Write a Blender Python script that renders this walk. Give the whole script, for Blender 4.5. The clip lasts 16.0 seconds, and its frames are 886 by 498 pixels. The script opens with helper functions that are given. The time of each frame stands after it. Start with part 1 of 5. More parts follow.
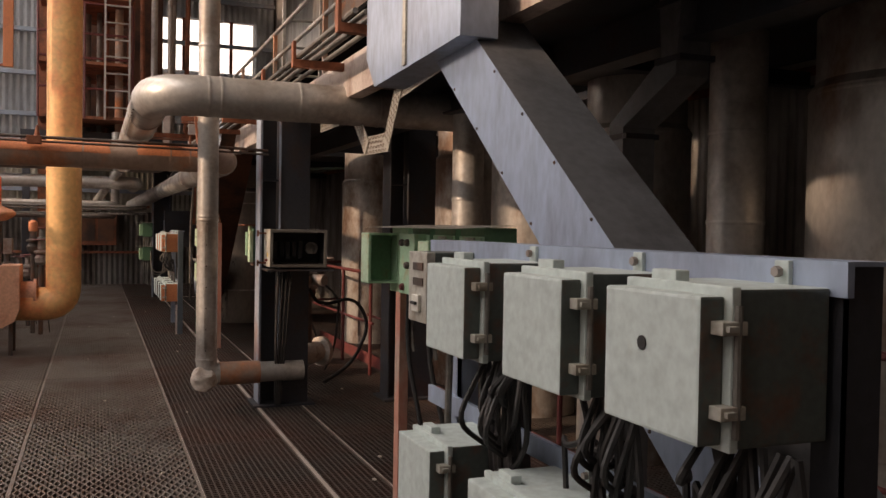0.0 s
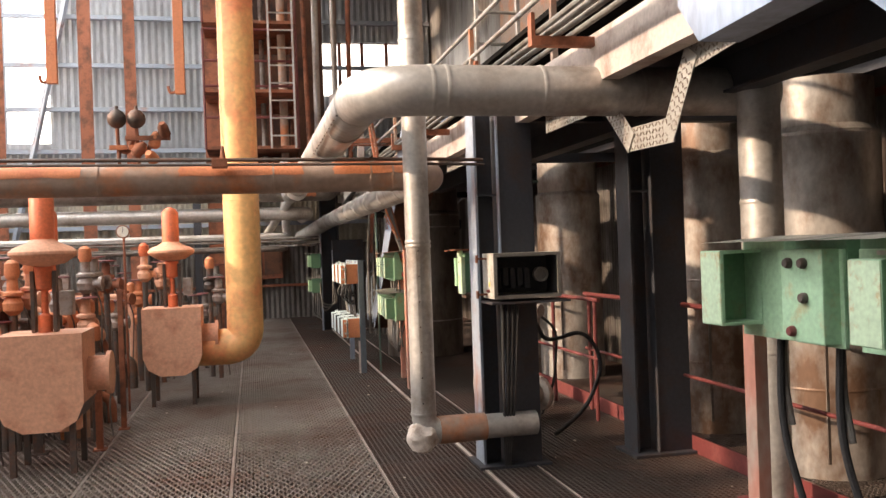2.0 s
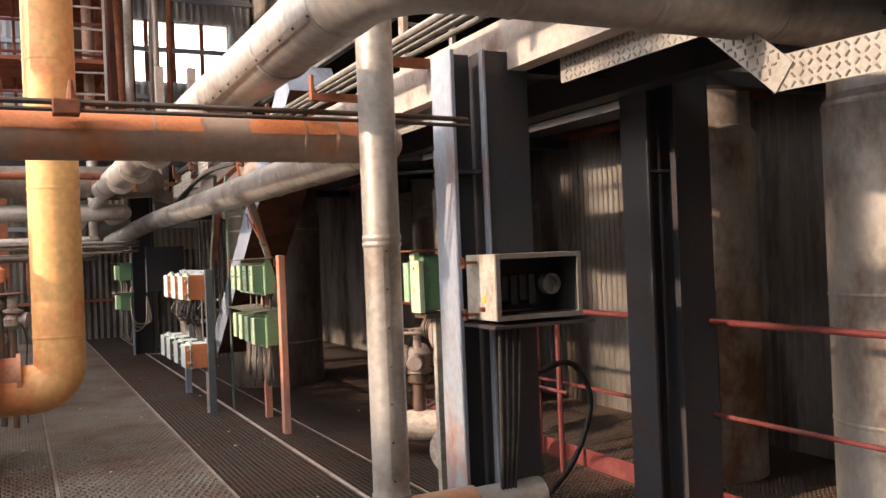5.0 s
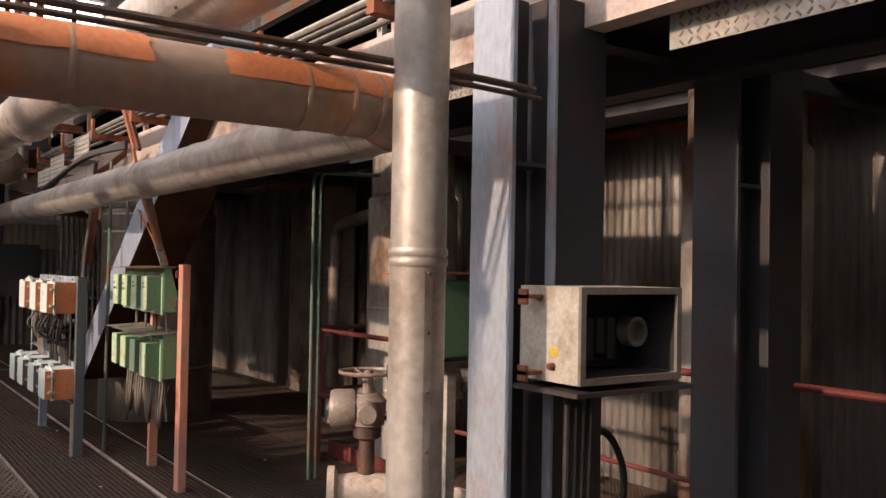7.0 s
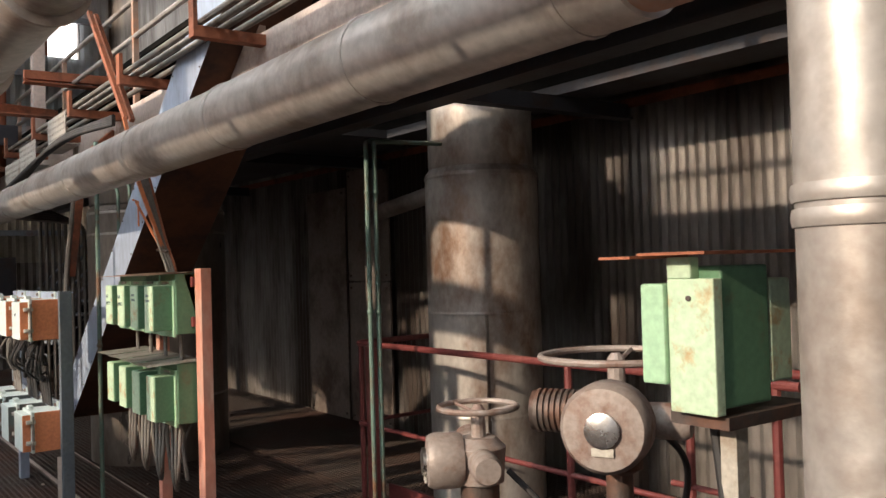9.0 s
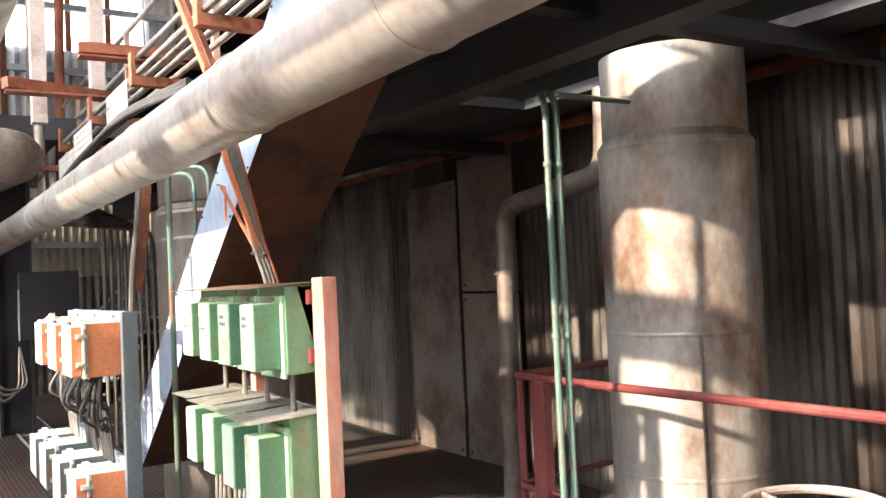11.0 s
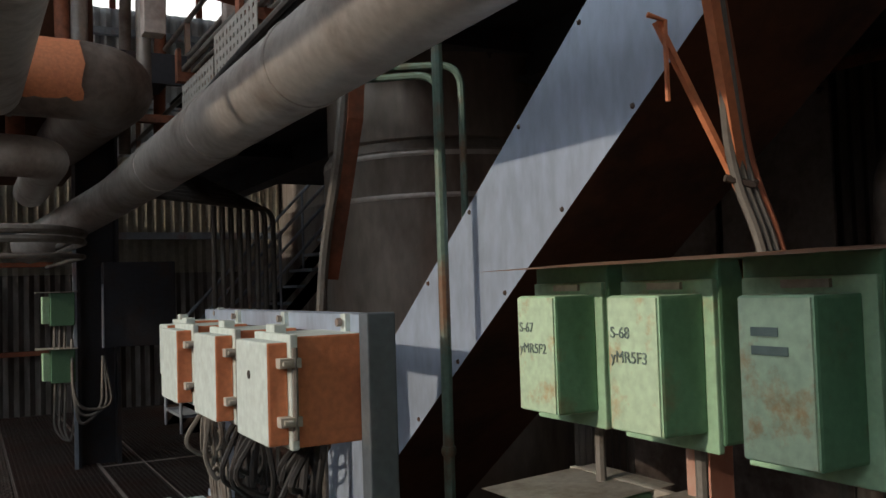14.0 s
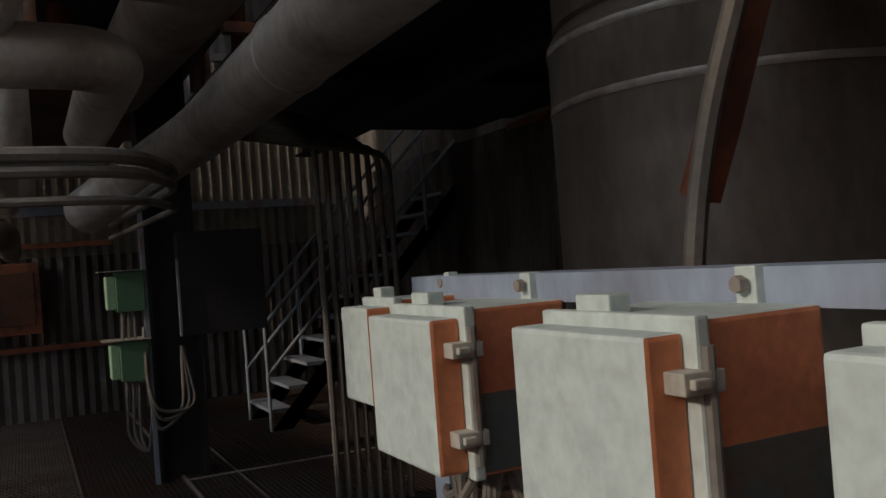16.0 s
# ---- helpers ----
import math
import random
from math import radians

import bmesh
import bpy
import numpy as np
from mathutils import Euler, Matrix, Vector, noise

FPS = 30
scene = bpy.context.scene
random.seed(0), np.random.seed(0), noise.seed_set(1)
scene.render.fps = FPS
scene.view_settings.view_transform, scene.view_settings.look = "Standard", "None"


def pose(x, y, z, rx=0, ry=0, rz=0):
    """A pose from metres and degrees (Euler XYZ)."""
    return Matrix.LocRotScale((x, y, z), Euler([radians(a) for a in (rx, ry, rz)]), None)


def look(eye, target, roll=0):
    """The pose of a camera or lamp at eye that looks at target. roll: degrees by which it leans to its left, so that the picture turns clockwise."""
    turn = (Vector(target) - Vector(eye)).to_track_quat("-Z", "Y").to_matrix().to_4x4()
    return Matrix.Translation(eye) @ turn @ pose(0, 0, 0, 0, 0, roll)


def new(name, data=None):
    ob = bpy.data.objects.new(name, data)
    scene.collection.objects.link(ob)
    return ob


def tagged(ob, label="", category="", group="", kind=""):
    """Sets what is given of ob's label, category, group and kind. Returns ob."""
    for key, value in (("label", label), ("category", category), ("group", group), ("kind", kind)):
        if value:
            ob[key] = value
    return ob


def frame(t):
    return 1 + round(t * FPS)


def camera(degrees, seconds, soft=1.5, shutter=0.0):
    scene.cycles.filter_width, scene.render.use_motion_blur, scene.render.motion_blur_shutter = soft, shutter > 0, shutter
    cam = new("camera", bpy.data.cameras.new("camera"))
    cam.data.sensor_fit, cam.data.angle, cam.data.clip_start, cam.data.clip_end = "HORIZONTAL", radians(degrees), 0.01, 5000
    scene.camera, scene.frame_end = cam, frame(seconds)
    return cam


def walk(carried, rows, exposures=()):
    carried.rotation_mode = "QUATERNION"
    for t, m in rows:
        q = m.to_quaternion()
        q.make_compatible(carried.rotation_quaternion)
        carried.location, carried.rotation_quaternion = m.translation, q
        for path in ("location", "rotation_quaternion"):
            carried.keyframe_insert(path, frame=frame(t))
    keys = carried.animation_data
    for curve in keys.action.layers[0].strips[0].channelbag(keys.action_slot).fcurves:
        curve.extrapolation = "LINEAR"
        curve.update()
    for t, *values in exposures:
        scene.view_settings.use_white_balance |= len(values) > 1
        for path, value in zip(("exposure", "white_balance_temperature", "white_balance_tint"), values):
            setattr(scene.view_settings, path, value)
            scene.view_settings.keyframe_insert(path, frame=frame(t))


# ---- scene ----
cam = camera(53.9, 16.0, soft=1.5)
METRES, EYE, TILT, LEAN, TURN = 12.3, 1.5, 0.0, 0.0, -21.7
ROWS = [
    (0.0, 0.0, 0.0, 0.0, 0.02, -1.4, -0.96),
    (0.5, -0.0126, 0.0291, 0.0001, 7.08, -1.66, -0.92),
    (1.0, -0.0306, 0.053, -0.0008, 7.97, -2.91, -0.62),
    (1.5, -0.0457, 0.074, -0.0002, 6.17, -1.36, 0.44),
    (2.0, -0.0627, 0.1007, 0.0007, 9.31, -0.02, 2.03),
    (2.5, -0.0812, 0.1195, -0.001, 6.37, -1.35, 1.25),
    (3.0, -0.1003, 0.1433, -0.0024, 1.9, -2.0, 1.25),
    (3.5, -0.1166, 0.1739, 0.0004, 5.51, -1.88, 2.33),
    (4.0, -0.1327, 0.1958, -0.001, 3.47, -1.84, 0.77),
    (4.5, -0.144, 0.221, -0.0011, -0.94, -0.66, 1.98),
    (7.0, -0.1945, 0.3612, 0.001, -13.55, 1.32, -1.05),
    (7.5, -0.2001, 0.3934, -0.0008, -15.9, 1.13, 0.31),
    (8.0, -0.2063, 0.4271, 0.0003, -11.14, 0.39, 1.46),
    (8.5, -0.2129, 0.4579, 0.0005, -14.76, 0.32, -0.58),
    (9.0, -0.2134, 0.4906, -0.0013, -14.39, 1.16, 1.65),
    (9.5, -0.2177, 0.523, -0.0006, -10.23, 1.13, 2.05),
    (12.0, -0.2465, 0.6748, -0.0014, -10.46, 2.4, 2.97),
    (12.5, -0.2581, 0.7052, -0.0021, -8.23, 2.71, 1.98),
    (13.0, -0.2706, 0.7331, -0.0015, -12.17, 2.57, 1.74),
    (13.5, -0.2821, 0.7672, -0.0025, -8.48, 2.51, 3.8),
    (14.0, -0.2953, 0.7949, -0.0037, -6.96, 2.45, 1.78),
    (14.5, -0.3017, 0.8263, -0.0029, -9.52, 2.86, 3.05),
    (15.0, -0.3116, 0.8601, -0.0019, -2.94, 2.43, 4.92),
    (15.5, -0.3293, 0.8888, -0.0036, -0.61, -0.49, 3.94),
    (16.0, -0.3408, 0.9211, -0.0056, -4.03, 0.58, 4.26),
]
walk(cam, [(t, pose(0, 0, EYE, TILT, LEAN, TURN) @ pose(METRES * x, METRES * y, METRES * z, 90 + pitch, roll, yaw)) for t, x, y, z, yaw, pitch, roll in ROWS],
     [(0.0, -0.78, 7750, 21), (0.5, -0.30, 7650, 20), (0.8, -0.35, 7550, 19), (1.5, -0.10, 7350, 18), (2.0, 0.35, 7150, 15), (2.5, 0.20, 7050, 14), (3.0, 0.60, 6950, 13), (3.5, 0.50, 6950, 13), (4.0, 0.35, 7050, 15), (4.5, 0.30, 7150, 16),
      (7.0, -0.30, 7300, 22), (7.5, -0.90, 7300, 22), (8.0, -0.75, 7100, 19), (8.5, -0.60, 6900, 14), (9.0, -0.05, 6600, 11), (9.5, 1.73, 6500, 10), (10.5, 1.73, 6500, 10),
      (12.0, 1.40, 6150, 9), (12.5, 0.45, 6150, 9), (13.0, -0.10, 6050, 8), (13.5, -1.30, 6300, 8), (14.0, -1.15, 6300, 8), (15.0, -1.05, 6300, 9), (15.5, -1.70, 6300, 10), (16.0, -1.80, 6300, 10)])



# ---- daylight ----
world = bpy.data.worlds.new("sky")
scene.world = world
world.use_nodes = True
wn = world.node_tree.nodes
sky = wn.new("ShaderNodeTexSky")
sky.sky_type = "NISHITA"
sky.sun_disc = False
SUN_WAY = Vector((0.90, 0.07, -0.378)).normalized()
sky.sun_elevation = math.asin(-SUN_WAY.z)
sky.sun_rotation = math.atan2(-SUN_WAY.x, -SUN_WAY.y)
world.node_tree.links.new(sky.outputs[0], wn["Background"].inputs[0])
wn["Background"].inputs[1].default_value = 0.15
sun_data = bpy.data.lights.new("sun", "SUN")
sun_data.energy = 4.5
sun_data.angle = radians(1.2)
sun_data.color = (1.0, 0.82, 0.64)
sun = new("sun", sun_data)
sun.matrix_world = look((-20, 6, 20), Vector((-20, 6, 20)) + SUN_WAY)


def sky_lamp(name, at, target, w, h, power, color=(0.93, 0.97, 1.0)):
    d = bpy.data.lights.new(name, "AREA")
    d.shape, d.size, d.size_y, d.energy, d.color = "RECTANGLE", w, h, power, color
    o = new(name, d)
    o.matrix_world = look(at, target)
    return o


# added fill lamps: sky light at unseen side windows and roof strips, weak fill behind
sky_lamp("window_fill", (-8.7, 11, 7.2), (-4.0, 11, 4.5), 22, 4.6, 1050)
sky_lamp("rooflight_fill", (-4.5, 10, 10.0), (-4.5, 10, 0), 3.0, 24, 1700)
sky_lamp("rear_fill", (-3.5, -5.6, 3.5), (-2.0, 6, 1.5), 8, 5, 10, (1.0, 0.95, 0.9))


# ---- materials ----
def material(name, base, rough=0.6, metal=0.0, second=None, amount=0.4, scale=3.0, grain=40.0, bump=0.15, streak=1.0, spread=0.12, vary=0.0):
    """Base colour with large stains of the second colour, fine grain, uneven gloss and relief."""
    m = bpy.data.materials.new(name)
    m.use_nodes = True
    n, l = m.node_tree.nodes, m.node_tree.links
    p = n["Principled BSDF"]
    p.inputs["Metallic"].default_value = metal
    tc = n.new("ShaderNodeTexCoord")
    mp = n.new("ShaderNodeMapping")
    mp.inputs["Scale"].default_value = (1, 1, streak)
    geo = n.new("ShaderNodeNewGeometry")
    l.new(geo.outputs["Position"], mp.inputs[0])
    big, fine = n.new("ShaderNodeTexNoise"), n.new("ShaderNodeTexNoise")
    big.inputs["Scale"].default_value, big.inputs["Detail"].default_value, big.inputs["Roughness"].default_value = scale, 6, 0.65
    fine.inputs["Scale"].default_value, fine.inputs["Detail"].default_value = grain, 4
    for t in (big, fine):
        l.new(mp.outputs[0], t.inputs["Vector"])
    ramp = n.new("ShaderNodeMapRange")
    ramp.inputs[1].default_value, ramp.inputs[2].default_value = 0.72 - amount * 0.4 - spread * 0.5, 0.72 - amount * 0.4 + spread
    l.new(big.outputs[0], ramp.inputs[0])
    mix = n.new("ShaderNodeMix")
    mix.data_type = "RGBA"
    mix.inputs["A"].default_value = (*base, 1)
    mix.inputs["B"].default_value = (*(second or [c * 0.6 for c in base]), 1)
    l.new(ramp.outputs[0], mix.inputs["Factor"])
    hsv = n.new("ShaderNodeHueSaturation")
    l.new(mix.outputs["Result"], hsv.inputs["Color"])
    val = n.new("ShaderNodeMapRange")
    val.inputs[1].default_value, val.inputs[2].default_value, val.inputs[3].default_value, val.inputs[4].default_value = 0.3, 0.7, 0.88, 1.12
    l.new(fine.outputs[0], val.inputs[0])
    if vary:
        info, mul = n.new("ShaderNodeObjectInfo"), n.new("ShaderNodeMath")
        rng = n.new("ShaderNodeMapRange")
        rng.inputs[3].default_value, rng.inputs[4].default_value = 1 - vary, 1 + vary
        mul.operation = "MULTIPLY"
        l.new(info.outputs["Random"], rng.inputs[0])
        l.new(rng.outputs[0], mul.inputs[0])
        l.new(val.outputs[0], mul.inputs[1])
        l.new(mul.outputs[0], hsv.inputs["Value"])
    else:
        l.new(val.outputs[0], hsv.inputs["Value"])
    l.new(hsv.outputs[0], p.inputs["Base Color"])
    rr = n.new("ShaderNodeMapRange")
    rr.inputs[3].default_value, rr.inputs[4].default_value = max(rough - 0.15, 0.05), min(rough + 0.2, 1)
    l.new(big.outputs[0], rr.inputs[0])
    l.new(rr.outputs[0], p.inputs["Roughness"])
    b = n.new("ShaderNodeBump")
    b.inputs["Strength"].default_value, b.inputs["Distance"].default_value = bump, 0.01
    l.new(fine.outputs[0], b.inputs["Height"])
    l.new(b.outputs[0], p.inputs["Normal"])
    return m


CLAD = material("dusty aluminium cladding", (0.54, 0.515, 0.48), 0.42, 0.5, (0.33, 0.28, 0.24), 0.45, 2.5, 30, 0.12)
CLAD_DARK = material("sooty cladding", (0.28, 0.24, 0.21), 0.5, 0.45, (0.14, 0.10, 0.08), 0.5, 2.0, 25, 0.15)
CLAD_RED = material("cladding under red dust", (0.38, 0.27, 0.21), 0.6, 0.2, (0.55, 0.20, 0.08), 0.4, 2.0, 25, 0.15)
CLAD_YEL = material("yellow coated cladding", (0.88, 0.50, 0.20), 0.5, 0.0, (0.85, 0.30, 0.13), 0.5, 1.2, 20, 0.1)
RUST = material("rusty red primer", (0.30, 0.10, 0.05), 0.75, 0.0, (0.12, 0.05, 0.03), 0.5, 4, 50, 0.25)
# ORANGE is plain paint on struts and valves, painted sunlight on boxes and pipes
ORANGE = material("orange paint and painted orange light", (0.62, 0.22, 0.10), 0.6, 0.0, (0.50, 0.16, 0.08), 0.3, 6, 60, 0.15)
ORANGE_YEL = material("ochre orange painted sunlight", (0.62, 0.30, 0.07), 0.6, 0.0, (0.55, 0.24, 0.07), 0.3, 6, 60, 0.1)
ORANGE_DUST = material("orange dusty paint", (0.70, 0.36, 0.23), 0.7, 0.0, (0.50, 0.20, 0.12), 0.4, 3, 40, 0.2)
RED = material("faded red paint", (0.15, 0.034, 0.032), 0.5, 0.0, (0.20, 0.06, 0.05), 0.4, 5, 40, 0.15)
ORANGE_RED = material("bright orange red paint", (0.72, 0.17, 0.07), 0.5, 0.0, (0.45, 0.12, 0.06), 0.4, 6, 50, 0.1)
RED_POST = material("worn pinkish red paint", (0.58, 0.25, 0.18), 0.6, 0.0, (0.45, 0.33, 0.26), 0.45, 5, 40, 0.15, 0.4)
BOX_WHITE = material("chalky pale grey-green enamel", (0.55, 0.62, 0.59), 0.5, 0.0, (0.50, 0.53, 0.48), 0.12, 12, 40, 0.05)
# dark copy of the box enamel, for side faces in shade
BOX_DARK = material("grey-green enamel darkened as shade", (0.10, 0.12, 0.11), 0.55, 0.0, (0.17, 0.09, 0.06), 0.4, 8, 60, 0.1)
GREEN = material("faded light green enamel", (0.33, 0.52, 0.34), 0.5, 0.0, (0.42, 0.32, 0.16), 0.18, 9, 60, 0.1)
# darker copy of the green enamel: shade on sides and insides as colour
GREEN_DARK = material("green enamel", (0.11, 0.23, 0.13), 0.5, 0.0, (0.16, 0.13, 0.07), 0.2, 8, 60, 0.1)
CREAM = material("cream green enamel", (0.46, 0.60, 0.42), 0.5, 0.0, (0.42, 0.24, 0.09), 0.3, 14, 60, 0.08)
TIN_RUST = material("rust dusted tin sheet", (0.46, 0.27, 0.18), 0.65, 0.1, (0.34, 0.29, 0.23), 0.5, 8, 60, 0.15)
TIN = material("dusty tin sheet", (0.50, 0.48, 0.42), 0.6, 0.2, (0.34, 0.29, 0.23), 0.5, 8, 60, 0.15)
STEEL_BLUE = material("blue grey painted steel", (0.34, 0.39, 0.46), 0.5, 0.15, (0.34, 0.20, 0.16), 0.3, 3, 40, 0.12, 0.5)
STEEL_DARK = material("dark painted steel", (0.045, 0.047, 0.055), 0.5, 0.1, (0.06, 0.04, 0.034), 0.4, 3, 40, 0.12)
DUCT = material("pale blue painted duct sheet", (0.36, 0.43, 0.54), 0.45, 0.25, (0.27, 0.30, 0.37), 0.4, 2.5, 30, 0.08, 0.4)
RACK_SLATE = material("slate blue painted rack post", (0.10, 0.12, 0.14), 0.55, 0.1, (0.16, 0.17, 0.17), 0.3, 5, 50, 0.1)
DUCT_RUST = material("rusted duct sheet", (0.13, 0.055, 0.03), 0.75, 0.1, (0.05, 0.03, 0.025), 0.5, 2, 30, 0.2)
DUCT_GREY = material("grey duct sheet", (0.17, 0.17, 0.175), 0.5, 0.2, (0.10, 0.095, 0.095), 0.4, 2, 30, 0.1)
CHEQUER = material("galvanised chequer plate", (0.42, 0.40, 0.36), 0.5, 0.4, (0.33, 0.28, 0.24), 0.4, 6, 60, 0.15)
GRATE = material("worn steel grating", (0.30, 0.26, 0.23), 0.45, 0.35, (0.18, 0.10, 0.075), 0.5, 0.9, 30, 0.1, 1, 0.2, 0.15)
GRATE_DARK = material("rusty fine grating", (0.080, 0.064, 0.055), 0.6, 0.3, (0.11, 0.052, 0.036), 0.5, 0.9, 30, 0.1, 1, 0.2, 0.15)
# near-black for the added plates, so the space overhead reads as shade
SHADE_BLACK = material("black put in for deep shade", (0.010, 0.009, 0.008), 0.9, 0.0, (0.018, 0.015, 0.012), 0.4, 2, 30, 0.1)
SHADE_BLACK.node_tree.nodes["Principled BSDF"].inputs["Specular IOR Level"].default_value = 0.05
STRIP = material("scuffed pale flat bar", (0.55, 0.47, 0.42), 0.55, 0.2, (0.30, 0.20, 0.16), 0.4, 3, 40, 0.15)
SLAB = material("sooty lower floor", (0.05, 0.04, 0.035), 0.9, 0.0, (0.03, 0.02, 0.02), 0.5, 1, 20, 0.2)
SHEET = material("weathered corrugated sheet", (0.38, 0.35, 0.32), 0.45, 0.35, (0.10, 0.075, 0.06), 0.6, 1.2, 25, 0.1, 0.25)
SHEET_FAR = material("pale corrugated sheet", (0.66, 0.69, 0.72), 0.55, 0.05, (0.38, 0.38, 0.38), 0.4, 0.6, 20, 0.1, 0.25)
TANK = material("bare steel tank shell", (0.52, 0.49, 0.45), 0.36, 0.4, (0.20, 0.12, 0.08), 0.55, 1.8, 30, 0.12, 0.6)
VESSEL = material("sooty steel vessel shell", (0.24, 0.21, 0.18), 0.3, 0.5, (0.10, 0.065, 0.045), 0.5, 1.6, 30, 0.12, 0.4)
BLACK = material("black rubber cable", (0.025, 0.024, 0.024), 0.6, 0.0, (0.06, 0.05, 0.045), 0.4, 10, 60, 0.1)
GREY_CABLE = material("grey dusty conduit", (0.20, 0.185, 0.165), 0.55, 0.2, (0.12, 0.09, 0.07), 0.4, 6, 60, 0.1)
GREEN_PIPE = material("sea green conduit paint", (0.12, 0.19, 0.155), 0.45, 0.1, (0.17, 0.09, 0.05), 0.42, 5, 60, 0.1)
MOTOR = material("grey pink actuator paint", (0.33, 0.28, 0.25), 0.5, 0.2, (0.20, 0.11, 0.08), 0.45, 6, 50, 0.2)
IRON = material("oily cast iron", (0.10, 0.08, 0.07), 0.55, 0.4, (0.18, 0.09, 0.06), 0.5, 6, 50, 0.25)
CHROME = material("polished steel", (0.75, 0.74, 0.72), 0.25, 1.0, (0.5, 0.45, 0.4), 0.3, 8, 60, 0.05)
PENCIL = material("grey marker", (0.14, 0.19, 0.17), 0.7)
DIAL = material("dial face", (0.75, 0.72, 0.64), 0.4, 0.0, (0.6, 0.55, 0.45), 0.3, 20, 80, 0.02)
YELLOW = material("yellow sticker", (0.75, 0.52, 0.06), 0.5)
PLASTER = material("insulation plaster", (0.62, 0.54, 0.47), 0.85, 0.0, (0.40, 0.30, 0.24), 0.45, 9, 40, 0.5)
CREAMWALL = material("cream wall sheet", (0.60, 0.56, 0.46), 0.6, 0.0, (0.45, 0.40, 0.32), 0.4, 0.8, 20, 0.1)


# ---- mesh helpers ----
def finish(name, bm, mat, smooth=False):
    me = bpy.data.meshes.new(name)
    bm.to_mesh(me)
    bm.free()
    for m in (mat if isinstance(mat, (list, tuple)) else [mat]):
        me.materials.append(m)
    if smooth:
        me.shade_smooth()
        me.set_sharp_from_angle(angle=radians(35))
    return new(name, me)


def part(name, bm, mat, parent=None, label="", smooth=False):
    ob = finish(name, bm, mat, smooth)
    ob.parent = parent
    return tagged(ob, label)


def thing(name, label, category, group="", kind="", at=(0, 0, 0)):
    ob = new(name)
    ob.location = at
    ob.empty_display_size = 0.1
    return tagged(ob, label, category, group, kind)


def box(bm, x0, y0, z0, x1, y1, z1, bevel=0.0, m=None):
    g = bmesh.ops.create_cube(bm, size=1.0, matrix=Matrix.Translation(((x0 + x1) / 2, (y0 + y1) / 2, (z0 + z1) / 2)) @ Matrix.Diagonal((abs(x1 - x0), abs(y1 - y0), abs(z1 - z0), 1)))
    if m is not None:
        bmesh.ops.transform(bm, matrix=m, verts=g["verts"])
    if bevel:
        es = list({e for v in g["verts"] for e in v.link_edges})
        bmesh.ops.bevel(bm, geom=es, offset=bevel, segments=2, affect="EDGES", profile=0.6)
    return bm


def two_tone(bm, test):
    """Gives the faces whose normal passes the test the second material."""
    bm.normal_update()
    for f in bm.faces:
        f.material_index = 1 if test(f.normal) else 0
    return bm


def boxes(*rows, bevel=0.0):
    bm = bmesh.new()
    for r in rows:
        box(bm, *r, bevel=bevel)
    return bm


def lathe(profile, segs=28, m=None):
    """A turned body about z from (radius, height) pairs."""
    bm = bmesh.new()
    rings = []
    for r, z in profile:
        rings.append([bm.verts.new((r * math.cos(2 * math.pi * i / segs), r * math.sin(2 * math.pi * i / segs), z)) for i in range(segs)])
    for a, b in zip(rings, rings[1:]):
        for i in range(segs):
            bm.faces.new((a[i], a[(i + 1) % segs], b[(i + 1) % segs], b[i]))
    bm.faces.new(rings[0][::-1])
    bm.faces.new(rings[-1])
    if m is not None:
        bmesh.ops.transform(bm, matrix=m, verts=bm.verts)
    return bm


def rounded(points, radius, steps=7):
    """The line through the points with its corners rounded."""
    pts = [Vector(p) for p in points]
    out = [pts[0]]
    for a, b, c in zip(pts, pts[1:], pts[2:]):
        u, v = (a - b), (c - b)
        d = min(radius, u.length * 0.49, v.length * 0.49)
        p, q = b + u.normalized() * d, b + v.normalized() * d
        for i in range(steps + 1):
            t = i / steps
            out.append(p * (1 - t) ** 2 + b * 2 * t * (1 - t) + q * t * t)
    out.append(pts[-1])
    return out


def tube(bm, points, r, segs=20, wobble=0.0):
    """A closed tube along a line of points."""
    pts = [Vector(p) for p in points]
    rings, up = [], None
    for i, p in enumerate(pts):
        d = (pts[min(i + 1, len(pts) - 1)] - pts[max(i - 1, 0)]).normalized()
        if up is None:
            up = d.orthogonal().normalized()
        up = (up - d * up.dot(d)).normalized()
        side = d.cross(up)
        k = r * (1 + wobble * (random.random() - 0.5))
        rings.append([bm.verts.new(p + (up * math.cos(2 * math.pi * j / segs) + side * math.sin(2 * math.pi * j / segs)) * k) for j in range(segs)])
    for a, b in zip(rings, rings[1:]):
        for j in range(segs):
            bm.faces.new((a[j], a[(j + 1) % segs], b[(j + 1) % segs], b[j]))
    bm.faces.new(rings[0][::-1])
    bm.faces.new(rings[-1])
    return bm


def tubes(lines, r, segs=8, radius=0.05):
    bm = bmesh.new()
    for ln in lines:
        tube(bm, rounded(ln, radius), r, segs)
    return bm


def band(p, d, r, w=0.022, proud=0.003):
    """A cladding joint: a bead round a pipe at p along d."""
    m = Matrix.Translation(p) @ Vector(d).to_track_quat("Z", "Y").to_matrix().to_4x4()
    return lathe([(r - 0.01, -w / 2), (r + proud, -w / 2), (r + proud * 1.6, -w / 6), (r + proud * 1.6, w / 6), (r + proud, w / 2), (r - 0.01, w / 2)], 28, m)


